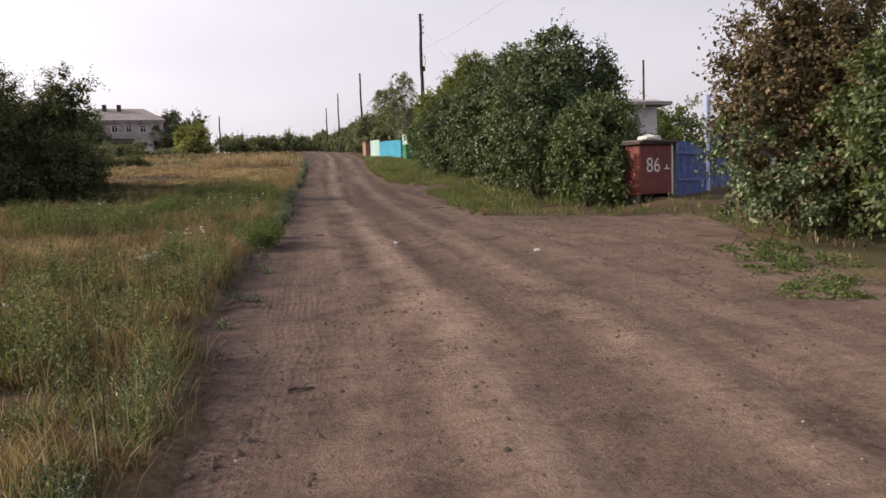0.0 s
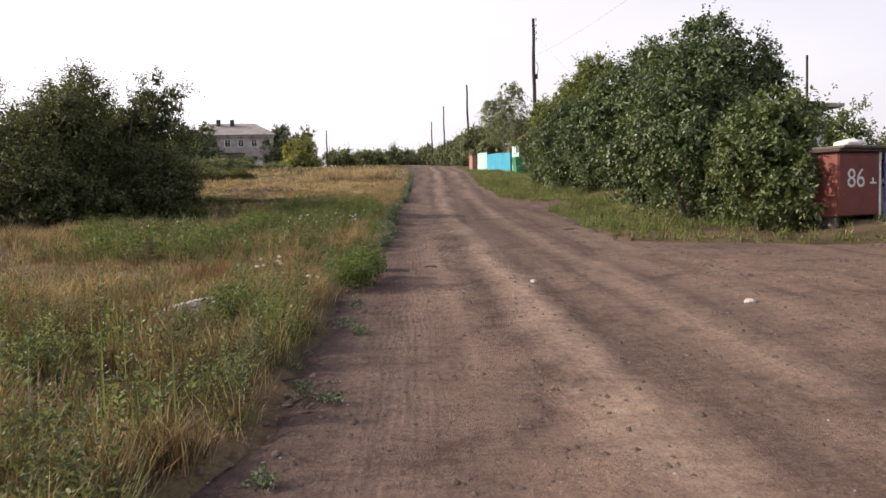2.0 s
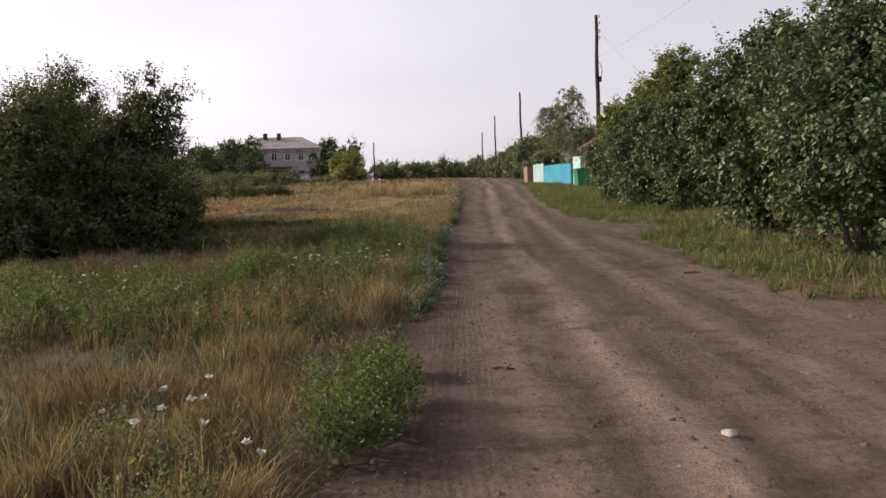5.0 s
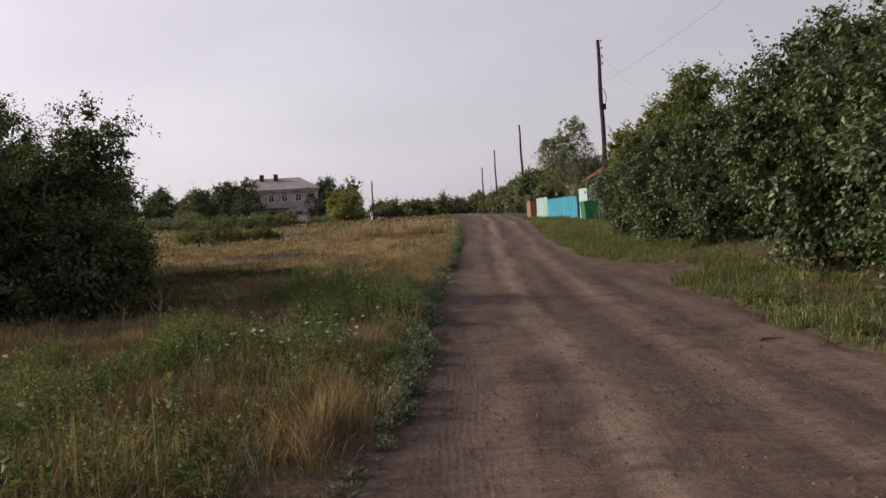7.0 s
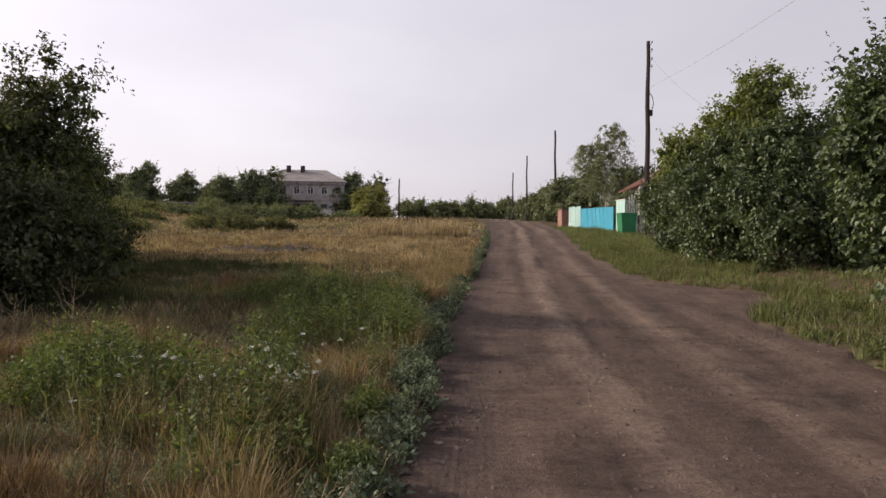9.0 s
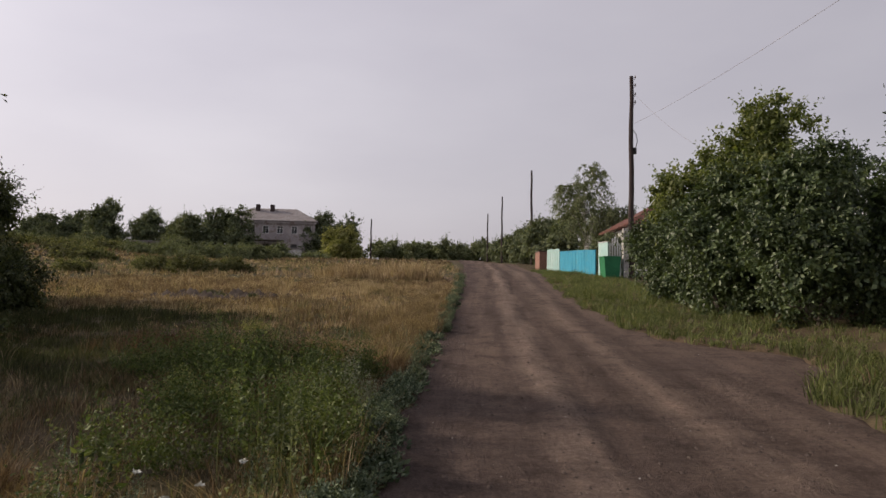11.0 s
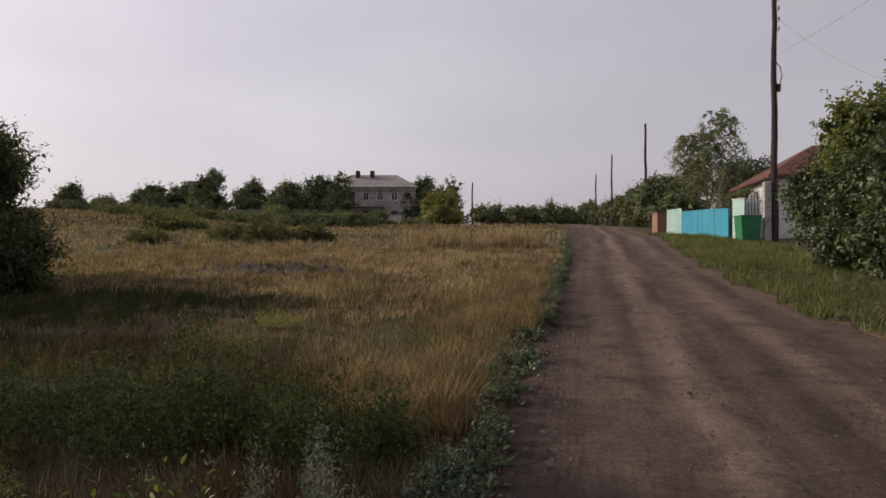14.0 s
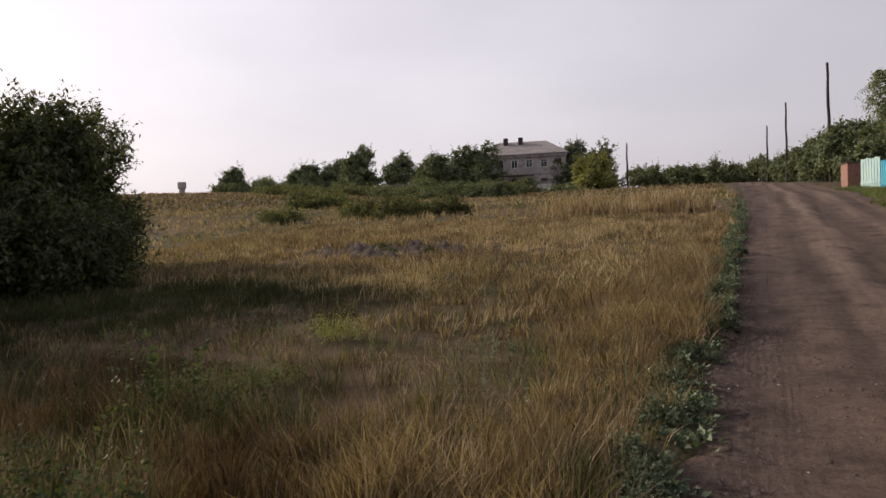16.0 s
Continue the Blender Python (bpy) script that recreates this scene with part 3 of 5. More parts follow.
def plant(name, x, y, height, radius, mat, label, category, seed, clumps=260, per=45, leaf=0.085, lobes=None, group="", clump_r=0.38,
          stems=3, thick=0.06, bark=None, droop=0.25, core=0.35, narrow=0.6, lift=0.25, count=24, extra=None):
    rng = np.random.default_rng(seed)
    ob = thing(name, x, y, on_land(x, y), label, category, group, turn=0)
    if lobes is None:
        lobes = [(0, 0, height * (0.42 + lift * 0.3), radius * 0.72, radius * 0.72, height * (0.42 - lift * 0.22))]
        for j in range(11):
            a, rr = j * 2.4 + rng.uniform(-0.5, 0.5), radius * rng.uniform(0.28, 0.5)
            hz = (0.18 + lift * 0.4 + (0.82 - lift * 0.4) * ((j * 0.618) % 1)) * rng.uniform(0.92, 1.06)
            q = max(0.0, 1.05 - 0.75 * max(0.0, hz - 0.35) / 0.65) * rng.uniform(0.7, 1.0)
            lobes.append(((radius - rr) * q * math.cos(a) * 1.15, (radius - rr) * q * math.sin(a) * 1.15, min(height * hz, height - rr * 0.6), rr, rr, min(rr, height * 0.3)))
    me, C = crown_mesh("crown", lobes, clumps, per, leaf, mat, rng, clump_r, droop, core, narrow)
    part("trunk", limbs_bm(C, height, rng, stems, 0.08 + 0.06 * radius, thick, count), bark or M_BARK, ob)
    part("crown", me, mat, ob)
    if extra:
        em, _ = crown_mesh("crown", extra[1], extra[2], per, leaf, extra[0], rng, clump_r, droop, core, narrow)
        part("crown", em, extra[0], ob, extra[3])
    return ob


# hedge of lilacs and maples along the yards
HEDGE = "shrubs along the yards"
LIL = "tall dark green lilac bush at the dirt road"
plant("lilac_bush", 8.3, 18.9, 2.75, 1.6, M_LILACLIGHT, "dense light green lilac bush beside the gate", "bush", 11, 420, 64, 0.10, group=HEDGE, clump_r=0.28, lift=0)
plant("lilac_bush", 7.8, 21.6, 4.4, 1.9, M_LILAC, LIL, "bush", 12, 520, 64, 0.11, group=HEDGE, lift=0)
plant("lilac_bush", 9.0, 24.3, 5.0, 2.3, M_LILAC, LIL, "bush", 13, 620, 64, 0.115, group=HEDGE, lift=0)
plant("lilac_bush", 11.0, 24.8, 4.3, 1.9, M_LILAC, "dark green lilac bush behind the fence", "bush", 14, 380, 48, 0.12, group=HEDGE, lift=0)
plant("lilac_bush", 8.2, 26.8, 5.1, 1.9, M_LILAC, "tall dark green lilac bush at the driveway", "bush", 15, 520, 64, 0.11, group=HEDGE, lift=0)
plant("lilac_bush", 10.3, 27.4, 3.4, 1.5, M_LILAC, "dark green lilac bush behind the hedge", "bush", 29, 320, 48, 0.12, group=HEDGE, lift=0)
plant("maple_bush", 10.2, 38.8, 6.0, 2.1, M_MAPLE, "tall light green maple shrub above the lilacs", "bush", 21, 420, 48, 0.13, group=HEDGE, lift=0.4)
plant("lilac_bush", 9.1, 34.6, 3.9, 1.7, M_LILAC, "dark green lilac bush at the grass verge", "bush", 22, 480, 56, 0.11, group=HEDGE, lift=0)
plant("lilac_bush", 8.7, 38.2, 3.9, 1.8, M_LILAC, "dark green lilac bush at the grass verge", "bush", 23, 480, 56, 0.115, group=HEDGE, lift=0)
plant("lilac_bush", 8.9, 41.4, 3.4, 1.7, M_LILAC, "dark green lilac bush at the grass verge", "bush", 24, 420, 48, 0.12, group=HEDGE, lift=0)
plant("lilac_bush", 9.0, 44.6, 3.3, 1.6, M_LILAC, "dark green lilac bush near the utility pole", "bush", 27, 400, 48, 0.12, group=HEDGE, lift=0)
plant("lilac_bush", 12.0, 34.6, 4.6, 2.0, M_LILAC, "dark green lilac bush behind the hedge", "bush", 25, 360, 40, 0.13, group=HEDGE, lift=0)
plant("lilac_bush", 12.2, 38.6, 4.6, 2.2, M_LILAC, "dark green lilac bush behind the hedge", "bush", 26, 360, 40, 0.13, group=HEDGE, lift=0)
plant("maple_bush", 9.3, 42.6, 5.0, 1.8, M_MAPLE, "tall light green maple shrub above the lilacs", "bush", 28, 300, 48, 0.13, group=HEDGE, lift=0.5)
plant("garden_tree", 18.5, 33.0, 3.0, 2.4, M_BRIGHT, "light green garden tree behind the blue fence", "tree", 132, 220, 40, 0.14, clump_r=0.45, lift=0)
plant("garden_tree", 22.5, 32.0, 2.8, 2.4, M_LILAC, "green garden tree behind the blue fence", "tree", 133, 220, 40, 0.14, clump_r=0.45, lift=0)
# withered bush with a creeper over it
plant("overgrown_bush", 9.2, 11.2, 4.4, 2.2, M_BROWNLEAF, "half withered brownish bush grown over by green creeper", "bush", 31, 560, 64, 0.085, clump_r=0.32, lift=0, stems=5,
      extra=(M_LILAC, [(-0.3, -0.2, 1.3, 1.9, 1.9, 1.3), (1.2, 0.6, 2.4, 1.4, 1.4, 1.8)], 240, "green creeper leaves"))
plant("creeper_bush", 8.6, 8.3, 3.0, 1.5, M_LILACLIGHT, "light green creeper covered bush beside the road", "bush", 32, 420, 64, 0.095, clump_r=0.3, lift=0)

# dark elms across the field
ELMS = "elms in the field"
# the last one is unseen behind the row, added to shade the field
for k, (x, y, hgt, r) in enumerate(((-7.4, 27.8, 4.3, 2.0), (-10.2, 28.6, 4.5, 2.1), (-13.2, 28.2, 4.6, 2.1), (-16.4, 28.6, 4.8, 2.3), (-19.5, 28.0, 4.2, 2.1), (-9.2, 25.7, 3.7, 1.8), (-12.6, 25.4, 3.9, 1.9), (-15.2, 26.6, 4.5, 2.0), (-11.3, 32.2, 3.9, 2.0))):
    plant("elm_tree", x, y, hgt, r, M_DARKLEAF, "dark green bushy elm tree in dry grass", "tree", 40 + k if k < 8 else 240, 470 if k in (0, 1, 5) else 330, 72, 0.085, group=ELMS, clump_r=0.42, thick=0.07, lift=0, core=0.25)
plant("elm_bush", -11.8, 36.6, 3.3, 2.4, M_DARKLEAF, "dark feathery elm bush in the dry field", "bush", 48, 700, 72, 0.12, clump_r=0.42, narrow=0.42, lift=0)
plant("elm_bush", -13.6, 39.4, 3.4, 2.2, M_DARKLEAF, "dark feathery elm bush in the dry field", "bush", 241, 420, 64, 0.12, clump_r=0.42, narrow=0.42, lift=0)
# unseen bush, added so that its shadow reaches over the field
plant("elm_bush", -12.2, 34.3, 3.2, 1.9, M_DARKLEAF, "dark feathery elm bush in the dry field", "bush", 242, 380, 64, 0.12, clump_r=0.42, narrow=0.42, lift=0)
plant("elm_bush", -14.6, 36.0, 4.0, 2.4, M_DARKLEAF, "dark feathery elm bush in the dry field", "bush", 49, 460, 64, 0.13, clump_r=0.42, narrow=0.42, lift=0)

# far trees and bushes
FAR = "trees on the far edge of the field"
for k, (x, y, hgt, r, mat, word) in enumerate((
        (-69.7, 126.6, 3.7, 2.4, M_HAZYLEAF, "small dark"), (-65.7, 129.2, 2.2, 2.0, M_HAZYLEAF, "low dark"), (-60.2, 132.5, 4.3, 3.0, M_HAZYLEAF, "dark"),
        (-56.0, 134.8, 4.7, 3.0, M_HAZYLEAF, "dark"), (-49.4, 130.2, 6.2, 3.4, M_HAZYLEAF, "tall dark"), (-46.3, 139.2, 5.6, 3.3, M_HAZYLEAF, "dark"),
        (-36.9, 128.9, 5.0, 2.8, M_BIRCH, "pale green"), (-34.0, 133.0, 6.5, 3.9, M_HAZYLEAF, "dark"), (-30.6, 133.6, 7.0, 4.0, M_HAZYLEAF, "tall dark"),
        (-19.3, 146.0, 7.6, 3.9, M_HAZYLEAF, "tall dark"), (-15.2, 145.0, 7.0, 3.6, M_HAZYLEAF, "dark"), (-13.4, 126.5, 4.3, 3.2, M_YELLOW, "yellow-green"))):
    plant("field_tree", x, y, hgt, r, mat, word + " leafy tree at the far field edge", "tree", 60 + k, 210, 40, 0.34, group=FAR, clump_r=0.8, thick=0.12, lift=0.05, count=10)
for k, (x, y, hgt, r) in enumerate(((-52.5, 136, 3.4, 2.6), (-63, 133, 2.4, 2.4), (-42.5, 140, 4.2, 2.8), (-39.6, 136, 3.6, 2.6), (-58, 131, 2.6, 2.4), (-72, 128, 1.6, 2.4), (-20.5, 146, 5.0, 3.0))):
    plant("field_tree", x, y, hgt, r, M_HAZYLEAF, "low dark leafy tree at the far field edge", "tree", 150 + k, 120, 40, 0.34, group=FAR, clump_r=0.8, thick=0.1, lift=0, count=8)
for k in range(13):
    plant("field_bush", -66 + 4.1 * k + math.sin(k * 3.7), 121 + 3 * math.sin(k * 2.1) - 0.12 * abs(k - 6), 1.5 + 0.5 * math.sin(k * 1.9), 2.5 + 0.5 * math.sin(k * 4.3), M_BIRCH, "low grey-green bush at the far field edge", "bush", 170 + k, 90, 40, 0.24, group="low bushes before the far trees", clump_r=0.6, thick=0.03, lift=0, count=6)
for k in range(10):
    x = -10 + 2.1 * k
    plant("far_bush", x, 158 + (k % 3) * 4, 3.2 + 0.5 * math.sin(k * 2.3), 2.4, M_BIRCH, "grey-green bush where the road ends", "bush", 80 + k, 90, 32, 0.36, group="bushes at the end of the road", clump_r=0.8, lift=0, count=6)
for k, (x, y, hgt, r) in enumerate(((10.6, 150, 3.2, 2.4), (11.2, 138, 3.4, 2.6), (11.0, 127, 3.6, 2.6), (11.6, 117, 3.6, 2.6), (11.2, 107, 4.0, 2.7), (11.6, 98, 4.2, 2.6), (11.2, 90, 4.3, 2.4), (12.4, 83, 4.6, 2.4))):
    plant("roadside_bush", x, y, hgt, r, M_HAZYLEAF, "dark green bush in the row along the road", "bush", 95 + k, 180, 40, 0.26, group="bushes along the far road", clump_r=0.6, lift=0, count=8)
for k, (x, y, hgt, r) in enumerate(((-12.2, 56.8, 1.2, 1.4), (-14.4, 57.4, 1.05, 1.2), (-17.6, 55.6, 0.8, 1.2), (-10.2, 57.2, 0.9, 1.0), (-27, 76, 1.2, 2.4), (-31, 84, 1.0, 2.2), (-23, 99, 2.3, 2.8), (-20, 101, 2.3, 2.6), (-26, 97, 2.1, 2.8), (-36, 92, 1.2, 2.6), (-40, 110, 1.6, 3), (-46, 108, 1.4, 3), (-53, 112, 1.3, 3), (-33, 104, 1.5, 2.6))):
    plant("low_bush", x, y, hgt * 0.85, r * 1.15, M_FIELDBUSH if k not in (6, 7, 8, 13) else M_BIRCH, "low green weedy bush in dry grass", "bush", 110 + k, 150, 48, 0.075 if y < 70 else 0.17, group="low bushes in the field", clump_r=0.28 if y < 70 else 0.5, lift=0, thick=0.02, count=8)
plant("birch_tree", 11.6, 72.0, 8.0, 3.2, M_BIRCH, "birch tree with hanging twigs behind the fence", "tree", 130, 330, 56, 0.12, clump_r=0.5, thick=0.15, bark=M_BIRCHBARK, droop=1.1, lift=0.42, count=34, stems=3, core=0.2)
plant("garden_tree", 14.0, 73.0, 4.6, 2.6, M_HAZYLEAF, "dark leafy garden tree beside the birch", "tree", 131, 240, 48, 0.16, clump_r=0.5, lift=0.2)


plant("garden_shrub", 11.6, 65.2, 2.5, 1.3, M_HAZYLEAF, "dark garden shrub against the house wall", "bush", 134, 200, 48, 0.12, clump_r=0.4, lift=0)


# ---- grass and weeds ----
def patches(x, y):
    """Drifts of growth over the field, about -1 to 1."""
    return 0.5 * np.sin(x * 0.9 + 1.3 * np.sin(y * 0.37)) * np.sin(y * 0.55 + 0.8 * np.sin(x * 0.6)) + 0.35 * np.sin(x * 2.3 - y * 1.1 + 2) * np.sin(y * 1.9 + x) + 0.3 * np.sin(y * 0.31 + 0.5)


def blade_arrays(P, H, W, rng, lean=0.35, head=0.0, push=None):
    """Bent grass blades, each three triangles; head widens the upper part to a seed ear."""
    n = len(P)
    a = rng.uniform(0, 2 * math.pi, n)
    side = np.stack([np.cos(a), np.sin(a), np.zeros(n)], 1)
    b = rng.uniform(0, 2 * math.pi, n)
    away = np.stack([np.cos(b), np.sin(b), np.zeros(n)], 1) * (rng.random(n) * lean * H)[:, None]
    if push is not None:
        away = away + np.concatenate([push * (H / 0.35)[:, None], np.zeros((n, 1))], 1)
    up = np.array([0, 0, 1.0])
    H1, W1 = H[:, None], W[:, None]
    m = P + up * H1 * 0.55 + away * 0.35
    t = P + up * H1 * (1 - 0.12 * rng.random(n)[:, None]) + away
    w1 = W1 * (0.35 if head else 0.5)
    V = np.stack([P - side * w1, P + side * w1, m + side * (W1 * (0.5 + head)), m - side * (W1 * (0.5 + head)), t], 1)
    q = np.arange(n)[:, None] * 5
    F = np.concatenate([q + [[0, 1, 2]], q + [[0, 2, 3]], q + [[3, 2, 4]]], 1).reshape(-1, 3)
    return V.reshape(-1, 3), F


def scatter(n, x0, x1, y0, y1, keep, rng):
    x, y = rng.uniform(x0, x1, n), rng.uniform(y0, y1, n)
    ok = keep(x, y, rng.random(n))
    x, y = x[ok], y[ok]
    return np.stack([x, y, land(x, y) - 0.01], 1)


def scatter_in(spots, density, keep, rng):
    """Points in and around ellipses (x, y, half width, half depth), so many a square metre."""
    xs, ys = [], []
    for cx, cy, rx, ry in spots:
        n = int(density * math.pi * rx * ry * 1.69)
        a, q = rng.uniform(0, 2 * math.pi, n), 1.3 * np.sqrt(rng.random(n))
        xs.append(cx + rx * q * np.cos(a)), ys.append(cy + ry * q * np.sin(a))
    x, y = np.concatenate(xs), np.concatenate(ys)
    ok = keep(x, y, rng.random(len(x)))
    x, y = x[ok], y[ok]
    return np.stack([x, y, land(x, y) - 0.01], 1)


def sown(n, region, keep, rng):
    """Points over a rectangle (n in all), or in a tuple of ellipses (n a square metre)."""
    return scatter_in(region, n, keep, rng) if isinstance(region[0], tuple) else scatter(n, *region, keep, rng)


def left_field(x, y):
    return road_left(y) - x


def stuff(name, V, F, mat, label):
    return tagged(new(name, mesh_from(name, V, F, mat)), label, "grass", kind="stuff")


def grass_layer(name, n, region, keep, h0, h1, w0, w1, mat, label, seed, lean=0.35, head=0.0, tuft=0, loose=0.055, wind=0.06):
    """Grass; with tuft, in tussocks of about so many blades that lean outwards, each tussock of its own height."""
    rng = np.random.default_rng(seed)
    P = sown(n // max(tuft, 1), region, keep, rng)
    tall = rng.uniform(0.55, 1.25, len(P)) * (0.8 + 0.45 * patches(P[:, 0] * 2.3 + 5, P[:, 1] * 2.3))
    if tuft:
        k = np.repeat(np.arange(len(P)), tuft)
        off = rng.normal(size=(len(k), 2)) * loose
        sway = rng.normal(size=(len(P), 2)) * wind + np.array([0.02, -0.01])
        P = P[k] + np.concatenate([off, np.zeros((len(k), 1))], 1)
        push, tall = off * 1.0 + sway[k], tall[k]
    else:
        push = np.zeros((len(P), 2))
    H, W = np.maximum(rng.uniform(h0, h1, len(P)) * tall, 0.05), rng.uniform(w0, w1, len(P))
    return stuff(name, *blade_arrays(P, H, W, rng, lean, head, push), mat, label)


def weed_layer(name, n, region, keep, h0, h1, leaf, per, mat, label, seed, narrow=0.45, bush=0.5):
    """Leafy weeds: leaves set round upright or leaning stems."""
    rng = np.random.default_rng(seed)
    P = sown(n, region, keep, rng)
    H = (h0 + (h1 - h0) * rng.random(len(P)) ** 1.7) * (1 + 0.45 * patches(P[:, 0] * 2.9 + 1, P[:, 1] * 2.9))
    k = np.repeat(np.arange(len(P)), per)
    t = rng.random(len(k)) ** 0.8
    a = rng.uniform(0, 2 * math.pi, len(k))
    out = np.stack([np.cos(a), np.sin(a), np.zeros(len(k))], 1)
    tilt = rng.normal(size=(len(P), 3)) * np.array([0.25, 0.25, 0])
    at = P[k] + (np.array([0, 0, 1.0]) + tilt[k]) * (t * H[k])[:, None] + out * (bush * leaf * (1.3 - t))[:, None] * rng.random(len(k))[:, None]
    D = unit(out + np.array([0, 0, 0.55]) + rng.normal(size=(len(k), 3)) * 0.35)
    L = leaf * rng.uniform(0.6, 1.3, len(k)) * (1.2 - 0.5 * t)
    V, F = leaf_arrays(at, D, L, L * narrow, rng)
    n0 = len(V)
    SV, SF = blade_arrays(P, H, np.full(len(P), 0.008), rng, 0.05)
    return stuff(name, np.concatenate([V, SV]), np.concatenate([F, SF + n0]), mat, label)


def weed_clumps(name, spots, leaf, per, mat, label, seed, narrow=0.45):
    """Domed leafy weed clumps (x, y, radius, height), each of many small leaves on rising sprigs."""
    rng = np.random.default_rng(seed)
    Ps, Ds, Ls = [], [], []
    for x, y, r, hgt in spots:
        sprigs = max(12, per // 14)
        a, q = rng.uniform(0, 2 * math.pi, sprigs), np.sqrt(rng.random(sprigs))
        foot = np.stack([x + 0.25 * r * q * np.cos(a), y + 0.25 * r * q * np.sin(a)], 1)
        tip = np.stack([x + r * q * np.cos(a), y + r * q * np.sin(a)], 1)
        top = hgt * (1 - 0.55 * q * q) * rng.uniform(0.75, 1.2, sprigs)
        k = np.repeat(np.arange(sprigs), 14)
        t = np.tile(0.3 + 0.7 * (np.arange(14) + 1) / 14, sprigs)
        xy = foot[k] * (1 - t)[:, None] + tip[k] * t[:, None]
        P = np.concatenate([xy, (land(xy[:, 0], xy[:, 1]) + top[k] * t)[:, None]], 1) + rng.normal(size=(len(k), 3)) * leaf * 0.4
        D = unit(rng.normal(size=(len(k), 3)) + np.array([0, 0, 0.5]))
        Ps.append(P), Ds.append(D), Ls.append(leaf * rng.uniform(0.6, 1.3, len(k)) * (1.15 - 0.4 * t))
    P, D, L = np.concatenate(Ps), np.concatenate(Ds), np.concatenate(Ls)
    N = unit(np.array([0, 0, 0.8]) + rng.normal(size=P.shape) * 0.5)
    V, F = leaf_arrays(P, D, L, L * narrow, rng, 0.2, N)
    return tagged(new(name, mesh_from(name, V, F, mat)), label, "weeds", kind="stuff")


def in_field(x, y, r):
    return left_field(x, y) > 0.08


def shade_gap(x, y):
    """Bare trodden spots."""
    return np.sin(x * 3.1 + 1.7 * np.sin(y * 1.3)) * np.sin(y * 2.7 + 1.1 * np.sin(x * 1.9)) > 0.3


# what grows where: soft-edged ellipses (x, y, half width, half depth)
GOLD = ((-1.5, 6.6, 0.5, 0.6), (-2.4, 7.9, 0.8, 0.5), (-1.6, 9.4, 0.5, 0.5), (-0.80, 11.50, 0.42, 0.7), (-1.21, 13.60, 0.55, 0.9), (-0.49, 17.80, 0.32, 0.7), (-0.94, 17.10, 0.45, 0.5), (-0.56, 21.90, 0.4, 0.7), (-2.11, 22.10, 1.0, 0.5), (-1.66, 12.70, 0.8, 0.5), (-0.22, 34.00, 0.7, 1.7),
        (-0.53, 29.00, 0.6, 0.9), (-1.03, 29.90, 0.6, 0.7), (-0.09, 31.10, 0.45, 1.4), (0.23, 36.70, 0.45, 1.8), (0.41, 40.30, 0.5, 2.4), (-3.37, 11.80, 1.4, 1.1), (-1.03, 3.70, 0.32, 0.5), (-1.07, 7.20, 0.3, 0.4),
        (-5.89, 24.00, 2.4, 0.8), (-4.09, 23.10, 1.3, 0.6), (-7.33, 20.80, 1.6, 0.8), (-1.48, 15.40, 0.5, 0.5))
RUSTY = ((-0.98, 6.9, 0.22, 0.35), (-1.9, 7.0, 0.5, 0.3), (-1.5, 5.7, 0.4, 0.3), (-1.2, 9.0, 0.3, 0.4), (-4.09, 30.20, 1.0, 0.55), (-2.74, 22.70, 0.9, 0.45), (-2.02, 18.20, 0.9, 0.6), (-1.07, 17.90, 0.5, 0.4), (-0.85, 26.20, 0.6, 0.45), (-4.27, 31.30, 0.9, 0.4), (-0.94, 7.20, 0.25, 0.3), (-1.93, 14.10, 0.9, 0.5),
         (-3.19, 10.30, 1.2, 0.6), (-1.93, 29.30, 0.6, 0.5), (-4.81, 22.00, 1.2, 0.5), (-0.40, 28.20, 0.5, 0.5), (-1.66, 8.70, 0.5, 0.35))
LEAFY = ((-2.29, 16.50, 1.2, 0.7), (-4.09, 17.40, 1.8, 0.9), (-2.29, 20.60, 0.9, 0.5), (-1.39, 20.00, 0.7, 0.6), (-2.79, 21.30, 0.5, 0.35), (-0.40, 23.40, 0.45, 0.8), (-1.57, 7.60, 0.5, 0.5), (-1.75, 6.00, 0.7, 0.7),
         (-0.72, 5.40, 0.22, 0.5), (-0.72, 8.00, 0.2, 0.4), (-0.80, 9.70, 0.3, 0.8), (-2.02, 6.80, 0.5, 0.5), (-1.21, 11.90, 0.3, 0.3), (-1.30, 10.90, 0.35, 0.3), (-0.76, 4.20, 0.22, 0.5), (-1.71, 22.70, 0.22, 0.35),
         (-4.99, 19.40, 1.4, 0.6), (-2.92, 30.10, 0.7, 0.4), (-1.75, 27.90, 0.8, 0.4), (-2.56, 9.10, 0.6, 0.5), (-0.85, 19.40, 0.4, 0.9))
# where the elms' shadow falls; darker grass replaces the straw here
ELM_SHADOW = ((-6.3, 28.6, 2.8, 2.9), (-7.6, 35.0, 3.3, 2.1), (-11.0, 30.0, 4.0, 5.0))
TRODDEN = ((-3.3, 15.7, 0.9, 0.35), (-2.1, 16.8, 0.5, 0.25), (-1.3, 30.4, 0.22, 0.25), (-1.5, 28.7, 0.4, 0.2), (-1.7, 12.0, 0.35, 0.2), (-1.4, 9.5, 0.25, 0.2), (-0.95, 16.6, 0.3, 0.4), (-2.6, 12.6, 0.5, 0.2), (-2.15, 10.95, 0.45, 0.3), (-6.6, 42.2, 1.9, 0.8))


